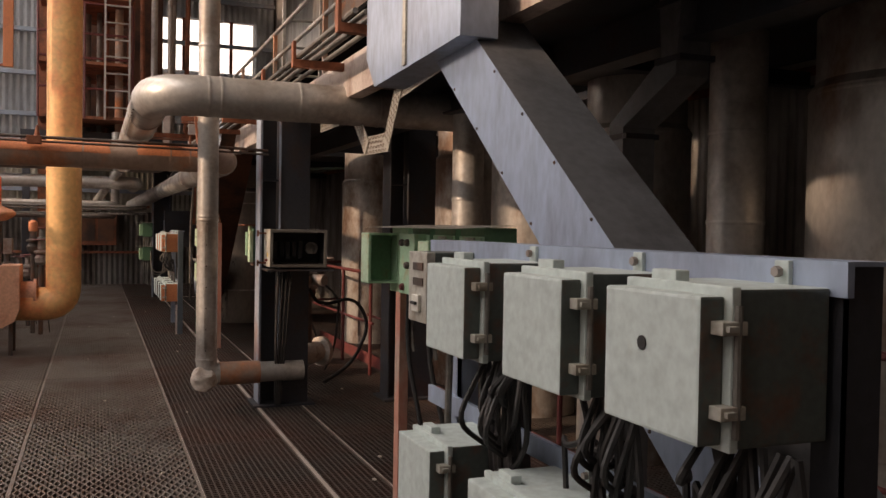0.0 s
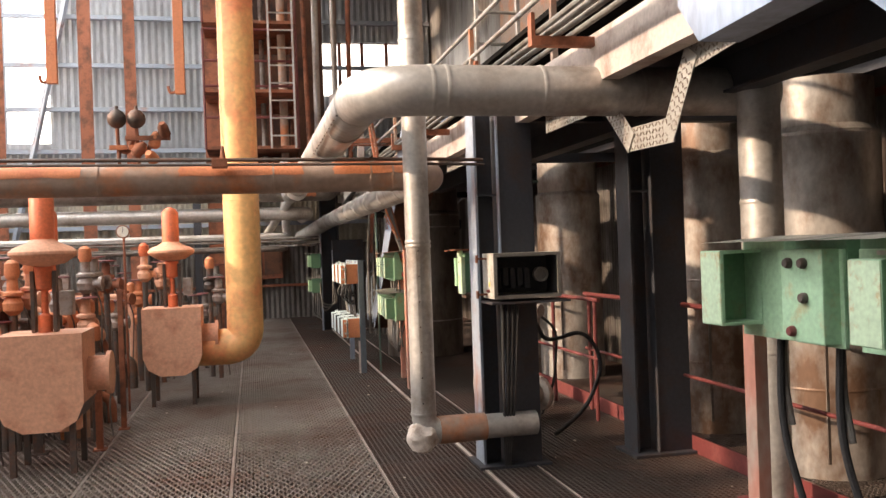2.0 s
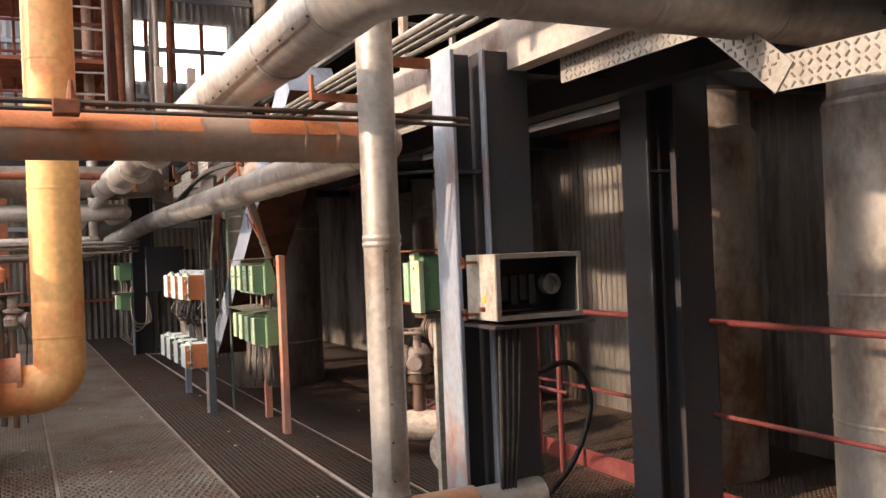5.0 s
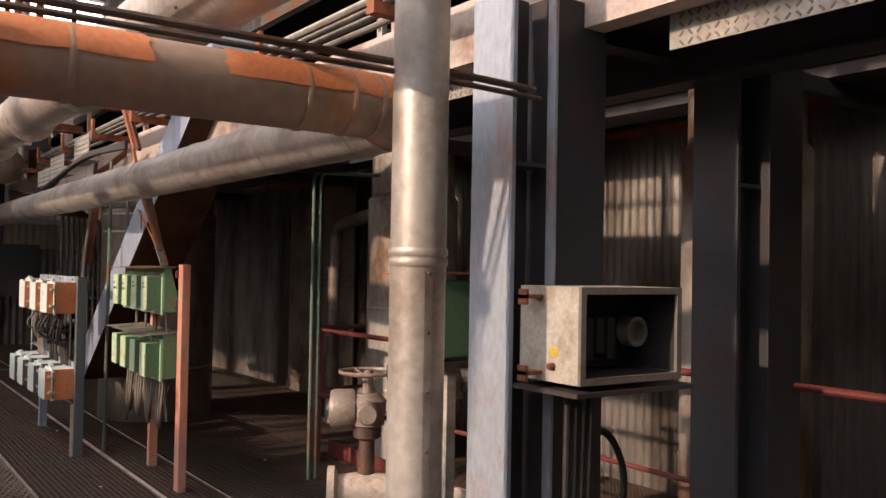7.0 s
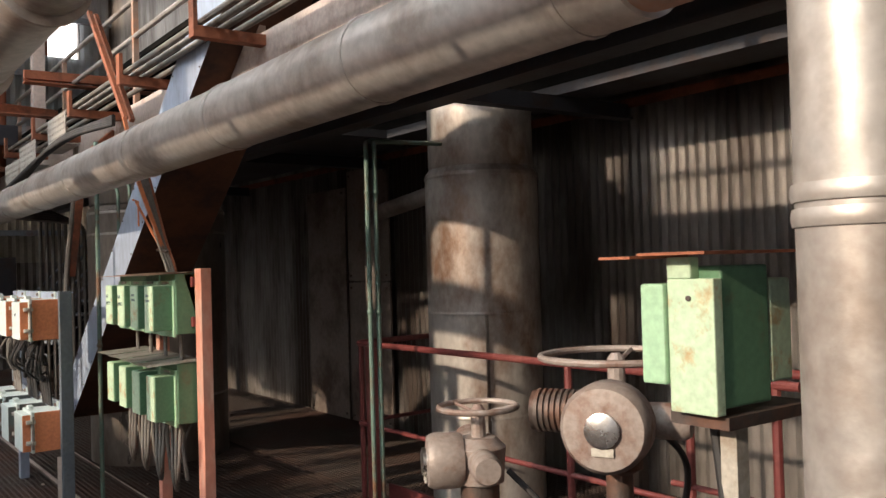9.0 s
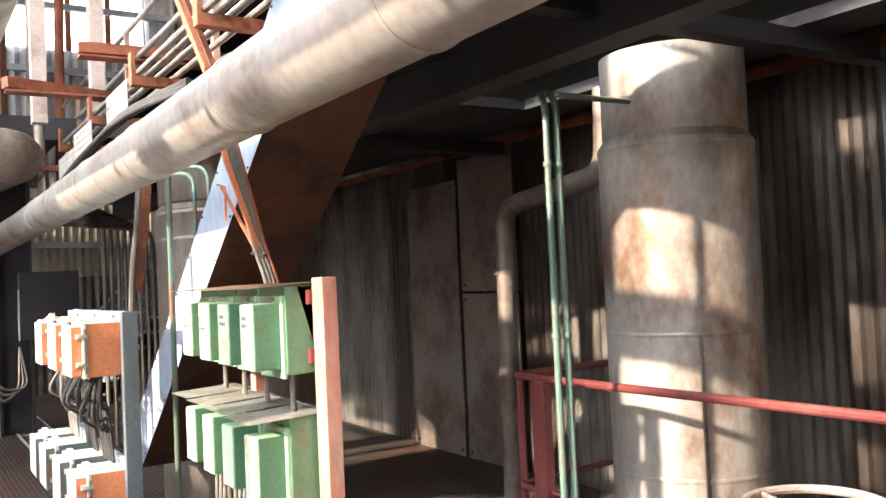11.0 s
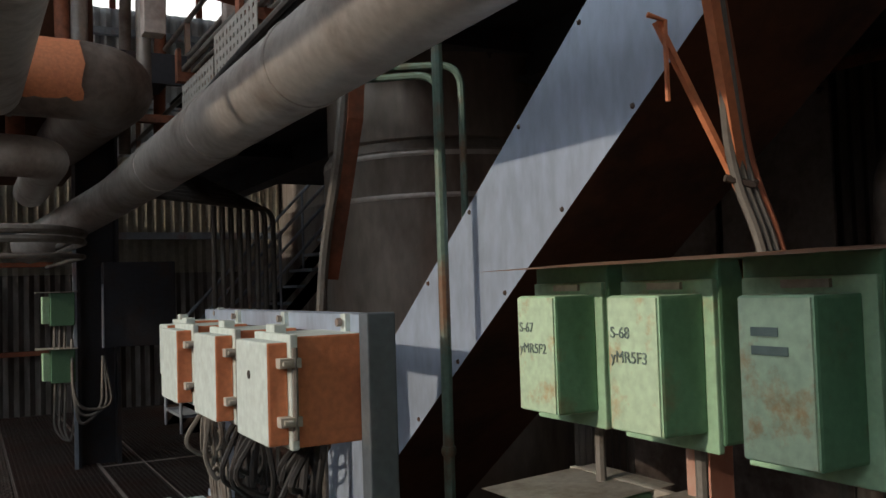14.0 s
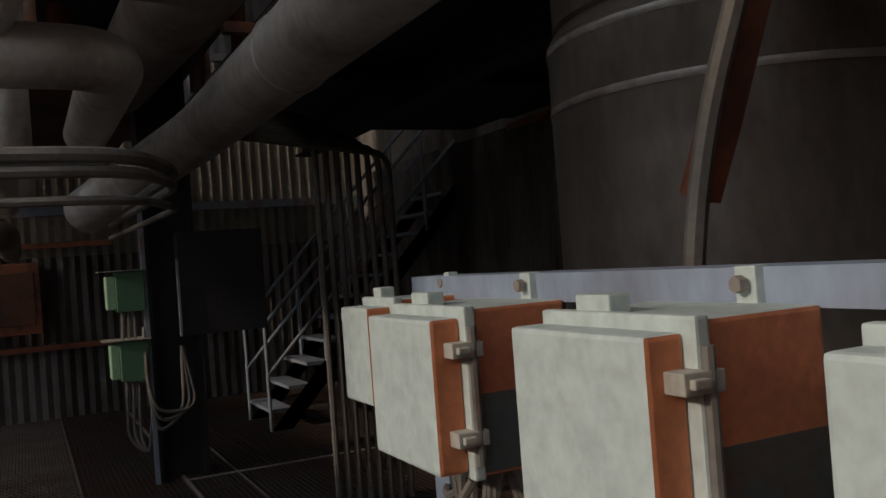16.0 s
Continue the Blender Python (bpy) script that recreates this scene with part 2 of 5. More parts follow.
def pipe(name, label, mat, points, r, bend, bands=(), band_mat=None, segs=28, seam=None, category="pipe", group=""):
    """A clad pipe: run, joint beads at (point, way), and a riveted lap seam."""
    top = thing(name, label, category, group)
    part("run", tube(bmesh.new(), rounded(points, bend, 9), r, segs, 0.012), mat, top, smooth=True)
    for p, d in bands:
        part("joint_band", band(p, d, r), band_mat or mat, top, smooth=True)
    if seam:
        a, b, off = Vector(seam[0]), Vector(seam[1]), Vector(seam[2])
        n = max(3, int((b - a).length / 0.16))
        bm = bmesh.new()
        w = (b - a).normalized()
        s = w.cross(off).normalized() * 0.012
        k = off.normalized() * (r + 0.003)
        vs = [bm.verts.new(q) for q in (a + k - s, a + k + s, b + k + s, b + k - s)]
        f = bm.faces.new(vs)
        bmesh.ops.solidify(bm, geom=[f], thickness=0.012)
        bmesh.ops.recalc_face_normals(bm, faces=bm.faces)
        part("lap_seam", bm, mat, top)
        bm = bmesh.new()
        for i in range(n + 1):
            bmesh.ops.create_icosphere(bm, subdivisions=1, radius=0.006, matrix=Matrix.Translation(a.lerp(b, i / n) + k * 1.02))
        tagged(part("rivets", bm, IRON, top), kind="stuff")
    return top


def corrugated(name, along, a0, a1, z0, z1, at, mat, pitch=0.076, depth=0.018, label="", category="wall", holes=()):
    """Sinusoidal sheeting in the plane x = at (along 'y') or y = at (along 'x')."""
    bm = bmesh.new()
    n = int((a1 - a0) / (pitch / 4))
    lo, hi, lo2, hi2 = [], [], [], []
    for i in range(n + 1):
        a = a0 + (a1 - a0) * i / n
        o = depth * math.sin(2 * math.pi * a / pitch) * 0.5
        for lst, z, th in ((lo, z0, 0), (hi, z1, 0)):
            lst.append(bm.verts.new((at + o, a, z) if along == "y" else (a, at + o, z)))
    for i in range(n):
        bm.faces.new((lo[i], lo[i + 1], hi[i + 1], hi[i]))
    f = bm.faces[:]
    bmesh.ops.solidify(bm, geom=f, thickness=0.004)
    bmesh.ops.recalc_face_normals(bm, faces=bm.faces)
    ob = finish(name, bm, mat, True)
    return tagged(ob, label, category, kind="structure")


# bright overcast distance outside the end windows
glow = bpy.data.materials.new("bright outdoor haze")
glow.use_nodes = True
em = glow.node_tree.nodes.new("ShaderNodeEmission")
em.inputs[0].default_value, em.inputs[1].default_value = (1.0, 0.97, 0.93, 1), 4.0
glow.node_tree.links.new(em.outputs[0], glow.node_tree.nodes["Material Output"].inputs[0])
tagged(part("backdrop", boxes((-25, 34, 0.5, 20, 34.1, 24)), glow), "bright hazy sky beyond the end windows", "sky", kind="structure")

# ================= the shell of the hall =================
part("floor", boxes((-9.0, -6.0, -0.35, 4.5, 22.8, -0.2)), SLAB)
floor = bpy.data.objects["floor"]
tagged(floor, "sooty concrete slab under open steel grating", "floor", kind="structure")
corrugated("wall_east", "y", -6.0, 22.8, -0.6, 2.54, 4.2, SHEET, label="weathered corrugated steel wall behind the tanks")
tagged(part("wall_east_backing", boxes((4.26, -6, -0.6, 4.4, 22.8, 10.6)), SHEET), "plain sheet wall behind the corrugation", "wall", kind="structure")
corrugated("wall_north_lower", "x", -9.0, 4.2, -0.6, 1.75, 22.5, SHEET, 0.12, 0.03, label="dark corrugated end wall")
corrugated("wall_north_middle", "x", -9.0, 4.2, 1.75, 3.3, 22.54, CREAMWALL, 0.12, 0.02, label="cream corrugated end wall band")
for nm, x0, x1, z0, z1 in (("wall_north_upper_middle", -4.6, 1.3, 3.3, 10.6), ("wall_north_upper_low", -9.0, -4.6, 3.3, 4.2), ("wall_north_upper_sill", 1.3, 3.7, 3.3, 5.3),
                           ("wall_north_upper_head", 1.3, 3.7, 6.6, 10.6), ("wall_north_upper_east", 3.7, 4.2, 3.3, 10.6), ("wall_north_upper_west", -9.0, -4.6, 8.8, 10.6)):
    corrugated(nm, "x", x0, x1, z0, z1, 22.58, SHEET_FAR, 0.15, 0.03, label="pale corrugated upper end wall")
tagged(part("wall_north_backing", boxes((-9.0, 22.66, -0.6, 4.4, 22.8, 4.2), (-4.6, 22.66, 4.2, 1.3, 22.8, 10.6), (1.3, 22.66, 4.2, 3.7, 22.8, 5.3), (1.3, 22.66, 6.6, 3.7, 22.8, 10.6), (3.7, 22.66, 4.2, 4.4, 22.8, 10.6), (-9.0, 22.66, 8.8, -4.6, 22.8, 10.6)), SHEET), "plain sheet behind end wall", "wall", kind="structure")
for x in (-7.8, -6.7, -5.6):
    tagged(part("window_bar", boxes((x, 22.6, 4.2, x + 0.08, 22.68, 8.8)), STEEL_BLUE), "steel glazing bar in end window", "window bar", kind="structure")
for x in (1.95, 2.5, 3.1):
    tagged(part("window_bar", boxes((x, 22.6, 5.3, x + 0.08, 22.68, 6.6)), RUST), "rusty glazing bar in end window", "window bar", kind="structure")
tagged(part("wall_south", boxes((-9.0, -6.15, -0.6, 4.4, -6.0, 10.6)), SHEET), "plain sheet wall behind the walkway start", "wall", kind="structure")
# unseen west wall: low part, mullions between windows, top, bays closed to shape sun
bmw = boxes((-9.2, -6, -0.6, -9.0, 22.8, 4.8), (-9.2, -6, 9.0, -9.0, 5.0, 10.6), (-9.2, 5.0, 9.6, -9.0, 22.8, 10.6), (-9.2, -5.65, 4.8, -9.0, 4.2, 6.6), (-9.2, 13.35, 5.8, -9.0, 16.8, 9.6), (-9.2, 17.15, 5.8, -9.0, 20.6, 9.6), (-9.2, 12.3, 5.8, -9.0, 13.0, 9.6), *[(-9.2, y, 4.8, -9.0, y + 0.35, 9.6) for y in (-6, -2.2, 1.6, 5.4, 9.2, 13.0, 16.8, 20.6, 22.4)])
tagged(part("wall_west", bmw, SHEET_FAR), "unseen sheet wall with openings placed for the sun", "wall", kind="structure")
# unseen roof, its open strips placed to let sky light in
bmr = boxes((-9.2, -6, 10.6, -7.2, 22.8, 10.7), (-5.9, -6, 10.6, -5.2, 22.8, 10.7), (-3.8, -6, 10.6, 4.4, 22.8, 10.7))
tagged(part("ceiling", bmr, SHEET), "unseen sheet roof with strips left open for light", "ceiling", kind="structure")
for z in (2.2, 3.95, 4.9, 5.9, 7.0, 8.2):
    tagged(part("trim", boxes((-9.0, 22.40, z, 4.2, 22.5, z + 0.09)), STEEL_BLUE), "horizontal steel girt on the end wall", "girt", kind="structure")

# ================= columns =================
def column(name, x, y, label, face):
    top = thing(name, label, "column", "steel columns", at=(x, y, 0))
    # flange faces keep the lit tone; dark steel paints shade on the rest
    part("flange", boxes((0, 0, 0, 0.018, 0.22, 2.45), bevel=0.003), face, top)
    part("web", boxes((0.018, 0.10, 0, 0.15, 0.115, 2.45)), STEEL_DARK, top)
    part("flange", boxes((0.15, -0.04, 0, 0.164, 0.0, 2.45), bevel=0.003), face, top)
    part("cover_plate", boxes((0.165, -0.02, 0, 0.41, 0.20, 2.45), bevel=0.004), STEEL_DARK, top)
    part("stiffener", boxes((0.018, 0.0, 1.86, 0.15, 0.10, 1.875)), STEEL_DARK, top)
    part("base_plate", boxes((-0.05, -0.09, 0.0, 0.46, 0.27, 0.02), bevel=0.004), STEEL_DARK, top)
    return top


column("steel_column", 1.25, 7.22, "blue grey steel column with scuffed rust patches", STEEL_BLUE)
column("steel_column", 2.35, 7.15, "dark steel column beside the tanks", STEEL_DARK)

# ================= pipes over the walkway =================
pipe("overhead_pipe", "grey dusty clad pipe bent over the walkway", CLAD, [(2.6, 5.8, 2.32), (0.34, 5.8, 2.32), (0.34, 14.75, 2.4)], 0.13, 0.3,
     [((x, 5.8, 2.32), (1, 0, 0)) for x in (0.66, 0.74, 1.25, 1.8)] + [((0.34, y, 2.325), (0, 1, 0)) for y in (6.2, 6.9, 8.0, 9.2, 10.4, 11.6, 12.8)],
     seam=((0.34, 6.2, 2.32), (0.34, 8.0, 2.32), (-0.9, 0, -0.5)))
pipe("cross_pipe", "dusty clad pipe crossing with orange sun painted on top", CLAD_RED, [(-8.9, 7.38, 2.02), (1.0, 7.38, 2.02), (1.0, 7.75, 2.03)], 0.10, 0.2,
     [((x, 7.38, 2.02), (1, 0, 0)) for x in (-3.5, -2.3, -1.2, -0.1, 0.55, 0.7, 0.8)])
pipe("long_pipe", "silver clad pipe along the walkway", CLAD, [(1.0, 7.6, 2.03), (1.0, 15.8, 2.03), (0.6, 16.8, 1.8)], 0.115, 0.2,
     [((1.0, y, 2.03), (0, 1, 0)) for y in (7.75, 8.5, 9.45, 10.4, 11.5, 12.5, 13.4, 14.4)])
pipe("standing_pipe", "silver clad upright pipe with plastered foot", CLAD, [(1.6, 7.14, 0.30), (0.82, 7.12, 0.30), (0.82, 7.12, 6.5)], 0.082, 0.12,
     [((0.82, 7.12, z), (0, 0, 1)) for z in (0.42, 1.53, 1.56, 2.9)], seam=((0.82, 7.12, 0.5), (0.82, 7.12, 1.5), (-0.2, -1, 0)))
# ================= mezzanine on the east side =================

tagged(part("mezzanine_floor", boxes((1.66, -6, 2.50, 2.34, 18.6, 2.56), (3.46, -6, 2.50, 3.78, 18.6, 2.56), (3.782, -6, 2.60, 4.2, 18.6, 2.66), (2.342, 12.3, 2.5, 3.458, 18.6, 2.56), (2.342, -6, 2.5, 3.458, 5.3, 2.56)), STEEL_DARK), "dark steel platform floor overhead", "platform", kind="structure")
# two added plates: one hides the bright upper wall, one blocks sun
tagged(part("mezzanine_view_block", boxes((3.47, -6, 2.562, 3.482, 18.6, 3.6)), SHADE_BLACK), "added black plate hiding the lit wall above the platform", "screen", kind="structure")
tagged(part("mezzanine_sun_block", boxes((1.9, -6, 3.18, 3.469, 18.6, 3.22)), SHADE_BLACK), "added black plate keeping sun off the space above the platform", "platform", kind="structure")
tagged(part("wall_east_angle", boxes((4.15, -6, 2.535, 4.24, 18.6, 2.55), (4.15, -6, 2.49, 4.162, 18.6, 2.535)), RUST), "rusty angle along the top of the sheeting", "trim", kind="structure")
tagged(part("mezzanine_edge_beam", boxes((1.55, -6, 2.36, 1.57, 22.5, 2.62), (1.57, -6, 2.36, 1.65, 22.5, 2.375), (1.57, -6, 2.605, 1.65, 22.5, 2.62)), STRIP), "dusty channel beam at platform edge", "beam", kind="structure")
tagged(part("mezzanine_inner_beam", boxes((2.3, -6, 2.30, 2.32, 18.6, 2.5), (2.24, -6, 2.29, 2.38, 18.6, 2.305)), STEEL_DARK), "dark beam under the platform", "beam", kind="structure")
for y in (1.0, 4.2, 7.45, 10.4, 13.4, 16.4):
    tagged(part("mezzanine_joist", boxes((1.65, y, 2.40, 4.1, y + 0.02, 2.5), (1.65, y - 0.04, 2.40, 4.1, y + 0.06, 2.412)), STEEL_DARK), "dark steel joist under the platform", "beam", kind="structure")


# ================= electrical racks =================
def enclosure(top_mat, side_mat, x, y, z, w, h, d, name, label, group):
    """A box with a proud door facing the walkway, hinges or clamps on its near side, and a rear bracket."""
    top = thing(name, label, "junction box", group, at=(x, y, z))
    # side_mat puts shade, or the far rack's orange light, into the side faces
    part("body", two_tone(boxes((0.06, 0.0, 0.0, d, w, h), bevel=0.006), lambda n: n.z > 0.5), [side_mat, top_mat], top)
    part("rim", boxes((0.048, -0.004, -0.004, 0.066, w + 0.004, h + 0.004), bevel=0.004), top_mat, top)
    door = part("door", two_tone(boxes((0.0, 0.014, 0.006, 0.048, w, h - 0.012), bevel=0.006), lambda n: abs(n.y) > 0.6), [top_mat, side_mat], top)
    for k in (0.2, 0.72):
        part("clamp", boxes((0.02, -0.016, h * k, 0.07, 0.014, h * k + 0.022), (0.026, -0.024, h * k + 0.006, 0.046, -0.014, h * k + 0.016), bevel=0.002), TIN, door)
    part("clamp_rod", tube(bmesh.new(), [(0.056, -0.010, h * 0.08), (0.056, -0.010, h * 0.9)], 0.007, 8), GREY_CABLE, top)
    part("lifting_lug", boxes((0.06, w * 0.55, h, 0.09, w * 0.8, h + 0.022), bevel=0.003), top_mat, top)
    part("mount_tab", boxes((d - 0.01, w * 0.3, h - 0.02, d + 0.012, w * 0.42, h + 0.042), bevel=0.002), top_mat, top)
    part("mount_bolt", lathe([(0.010, 0), (0.010, 0.012)], 6, Matrix.Translation((d - 0.014, w * 0.36, h + 0.022)) @ pose(0, 0, 0, 0, -90, 0)), MOTOR, top)
    return top


def cable_bundle(x, y, z, n, length, seed, name="cable_bundle", mat=None):
    rnd = random.Random(seed)
    top = thing(name, "slack black cables hanging under the boxes", "cables", at=(x, y, z))
    for i in range(n + 5):
        a = rnd.uniform(0.0, 0.24)
        o = rnd.uniform(0.05, 0.18)
        sag = rnd.uniform(0.10, 0.30)
        part("cable", tube(bmesh.new(), rounded([(0.12, a, 0), (0.11 + rnd.uniform(-.09, .04), a + rnd.uniform(-0.05, 0.04), -sag * 0.7), (0.14, a + o * 0.6, -sag), (0.17, a + o, -sag * 0.9), (0.19, a + o, -length)], 0.06, 4), 0.0078, 6), mat or BLACK, top)
    return top


# near rack of pale grey-green boxes
rail = thing("box_rack", "pale blue angle rail rack for the grey boxes", "rack", at=(0, 0, 0))
part("rail", boxes((1.145, 1.08, 1.395, 1.16, 3.0, 1.455), (1.16, 1.08, 1.447, 1.24, 3.0, 1.455)), DUCT, rail)
part("rail", boxes((1.145, 1.05, 0.86, 1.16, 3.0, 0.92)), DUCT, rail)
for y in (1.09, 2.75):
    part("post", boxes((1.16, y, 0.0, 1.235, y + 0.012, 1.447), (1.16, y, 0.0, 1.172, y + 0.075, 1.447)), DUCT if y > 2 else STEEL_DARK, rail)
for i, y in enumerate((1.115, 1.56, 2.07)):
    b = enclosure(BOX_WHITE, BOX_DARK, 0.89, y, 1.15, 0.29, 0.26, 0.255, "junction_box", "pale grey-green steel junction box on rail, shade painted on its sides", "near rack boxes")
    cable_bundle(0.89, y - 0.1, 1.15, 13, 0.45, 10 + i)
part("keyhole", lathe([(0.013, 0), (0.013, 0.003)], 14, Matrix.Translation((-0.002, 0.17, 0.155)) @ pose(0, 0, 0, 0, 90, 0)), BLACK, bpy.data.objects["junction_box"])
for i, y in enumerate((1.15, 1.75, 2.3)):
    enclosure(BOX_WHITE, BOX_DARK, 0.89, y, 0.62, 0.29, 0.25, 0.255, "junction_box", "pale grey-green lower junction box, shade painted on its sides", "near rack boxes")

# far rack of orange-sided boxes, the orange light put into the side colour
rail = thing("box_rack", "pale blue steel rack for the orange sided boxes", "rack", at=(0, 0, 0))
part("rail", boxes((1.037, 12.266, 1.35, 1.052, 13.78, 1.395), (1.052, 12.266, 1.387, 1.115, 13.78, 1.395)), DUCT, rail)
part("rail", boxes((1.037, 12.266, 0.66, 1.052, 13.78, 0.72)), DUCT, rail)
part("post", boxes((1.022, 12.215, 0.0, 1.092, 12.264, 1.40), bevel=0.004), RACK_SLATE, rail)
part("post", boxes((1.054, 13.7, 0.0, 1.115, 13.712, 1.387), (1.054, 13.7, 0.0, 1.067, 13.77, 1.387)), DUCT, rail)
part("post", boxes((1.0, 12.24, 0.0, 1.06, 12.25, 0.4)), STRIP, rail)
for i, y in enumerate((12.27, 12.72, 13.2)):
    fb = enclosure(BOX_WHITE, ORANGE, 0.812, y, 1.11, 0.262, 0.245, 0.222, "junction_box", "chalky white junction box with orange light painted on its sides", "far rack boxes")
    if i:
        # lower half overlaid dark where the painted orange light stops
        part("side_shade", boxes((0.066, -0.0025, 0.006, 0.216, 0.0, 0.12)), BOX_DARK, fb, "dark green lower side below the painted orange light")
    else:
        part("keyhole", lathe([(0.010, 0), (0.010, 0.003)], 14, Matrix.Translation((-0.002, 0.15, 0.155)) @ pose(0, 0, 0, 0, 90, 0)), BLACK, fb)
    cable_bundle(0.815, y, 1.11, 9, 0.42, 20 + i, mat=GREY_CABLE if i == 2 else None)
enclosure(BOX_WHITE, ORANGE, 0.86, 13.58, 1.16, 0.16, 0.2, 0.2, "switch_box", "small white switch box with orange light painted on its sides", "far rack boxes")
for i, y in enumerate((12.27, 12.72, 13.2, 13.6)):
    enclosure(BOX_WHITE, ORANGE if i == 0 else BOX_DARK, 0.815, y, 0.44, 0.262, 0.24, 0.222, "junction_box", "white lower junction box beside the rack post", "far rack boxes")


def green_box(x, y, z, kind=0, group="green boxes", roof=None):
    """A hooded green switch box: back case, proud narrow door, sloping hood."""
    top = thing("switch_box", "open light green switch box, lid off, with hood" if kind == 1 else "light green hooded switch box with rust spots", "switch box", group, at=(x, y, z))
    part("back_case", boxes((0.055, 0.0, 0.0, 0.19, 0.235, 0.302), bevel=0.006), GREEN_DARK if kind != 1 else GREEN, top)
    part("flange", boxes((0.045, 0.004, -0.012, 0.058, 0.228, 0.268), bevel=0.003), GREEN, top)
    if kind == 1:
        part("cover", boxes((-0.10, 0.11, 0.03, -0.09, 0.235, 0.27), (-0.09, 0.225, 0.03, 0.05, 0.235, 0.27), (-0.09, 0.11, 0.03, 0.05, 0.225, 0.04), (-0.09, 0.11, 0.26, 0.05, 0.225, 0.27), (0.04, 0.11, 0.04, 0.05, 0.225, 0.26)), GREEN, top)
        part("inside", boxes((-0.089, 0.2, 0.041, 0.039, 0.21, 0.259)), GREEN_DARK, top)
        part("cover_face", boxes((-0.103, 0.113, 0.034, -0.1, 0.232, 0.266)), CREAM, top)
    elif kind == 2:
        part("door", boxes((-0.01, 0.02, 0.0, 0.05, 0.215, 0.27), bevel=0.005), GREEN, top)
        for k, (a, c, m) in enumerate(((0.17, 0.23, IRON), (0.10, 0.23, IRON), (0.10, 0.13, IRON), (0.16, 0.03, RED))):
            part("button", lathe([(0.016, 0), (0.016, 0.012), (0.012, 0.02)], 14, Matrix.Translation((-0.008, a, c)) @ pose(0, 0, 0, 0, -90, 0)), m, top)
    else:
        # side faces of the door take the dark green as painted shade
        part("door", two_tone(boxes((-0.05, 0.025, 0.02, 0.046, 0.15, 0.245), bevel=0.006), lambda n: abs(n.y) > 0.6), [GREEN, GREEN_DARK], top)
        part("door_face", boxes((-0.053, 0.029, 0.024, -0.049, 0.146, 0.241)), CREAM, top)
        part("nameplate", boxes((0.038, 0.07, 0.252, 0.045, 0.15, 0.264)), TIN, top)
    bm = bmesh.new()
    v = [bm.verts.new(q) for q in ((-0.09, -0.008, 0.296), (-0.09, 0.25, 0.296), (0.04, 0.25, 0.303), (0.2, 0.245, 0.312), (0.2, -0.008, 0.312), (0.04, -0.008, 0.303))]
    f = bm.faces.new(v)
    bmesh.ops.solidify(bm, geom=[f], thickness=0.004)
    bmesh.ops.recalc_face_normals(bm, faces=bm.faces)
    part("hood", bm, roof or TIN, top, "bent tin hood")
    part("conduit", tube(bmesh.new(), rounded([(0.12, 0.12, 0.0), (0.12, 0.12, -0.16), (0.13, 0.10, -0.30)], 0.05), 0.011, 8), GREY_CABLE, top)
    return top


stand = thing("box_stand", "worn pinkish red steel post stand with crossbars", "stand")
part("post", boxes((1.42, 4.14, 0.0, 1.47, 4.21, 1.21), bevel=0.004), RED_POST, stand)
part("crossbar", boxes((1.485, 2.95, 1.30, 1.50, 4.2, 1.36)), DUCT, stand)
part("post", boxes((1.49, 2.95, 0.0, 1.55, 3.01, 1.36)), STEEL_DARK, stand)
for i, (y, k) in enumerate(((3.85, 1), (3.56, 2), (3.27, 0), (2.98, 0))):
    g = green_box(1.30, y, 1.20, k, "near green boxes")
    part("cable", tube(bmesh.new(), rounded([(0.1, 0.1, 0.0), (0.1, 0.12, -0.3), (0.16 + 0.02 * i, 0.0, -0.75), (0.2, 0.04 - 0.03 * i, -1.2)], 0.25), 0.012, 8), BLACK, g)

stand = thing("box_stand", "orange red primed steel post stand with green boxes", "stand")
part("post", boxes((1.35, 10.735, 0.0, 1.405, 10.82, 1.51), bevel=0.004), RED_POST, stand)
part("post", boxes((1.422, 11.6, 0.0, 1.48, 11.66, 1.3)), RED_POST, stand)
part("crossbar", boxes((1.405, 10.825, 1.22, 1.42, 12.0, 1.28)), TIN, stand)
part("crossbar", boxes((1.405, 10.825, 1.0, 1.42, 12.0, 1.05)), TIN, stand)
for z in (1.22, 1.42):
    part("bracket", boxes((1.335, 10.815, z, 1.365, 10.85, z + 0.05), bevel=0.003), RED, stand)
for i in range(4):
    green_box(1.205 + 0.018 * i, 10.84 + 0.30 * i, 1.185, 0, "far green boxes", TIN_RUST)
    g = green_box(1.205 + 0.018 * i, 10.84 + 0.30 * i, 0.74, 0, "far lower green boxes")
    for k in range(3):
        part("cable", tube(bmesh.new(), rounded([(0.08, 0.04 + 0.06 * k, 0.0), (0.06, 0.02 + 0.05 * k, -0.22 - 0.03 * k), (0.1, 0.16, -0.34 - 0.02 * k), (0.14, 0.26, -0.2), (0.2, 0.2, -0.02)], 0.1), 0.009, 8), GREY_CABLE, g)

def lettering(text, x, y, z, size, mat, name="lettering"):
    """Hand-painted characters on a face towards the walkway."""
    cu = bpy.data.curves.new(name, "FONT")
    cu.body, cu.size, cu.extrude = text, size, 0.0006
    tmp = new(name, cu)
    me = bpy.data.meshes.new_from_object(tmp.evaluated_get(bpy.context.evaluated_depsgraph_get()))
    bpy.data.objects.remove(tmp)
    me.materials.append(mat)
    ob = new(name, me)
    ob.matrix_world = Matrix(((0, 0, -1, x), (-1, 0, 0, y), (0, 1, 0, z), (0, 0, 0, 1)))
    return ob


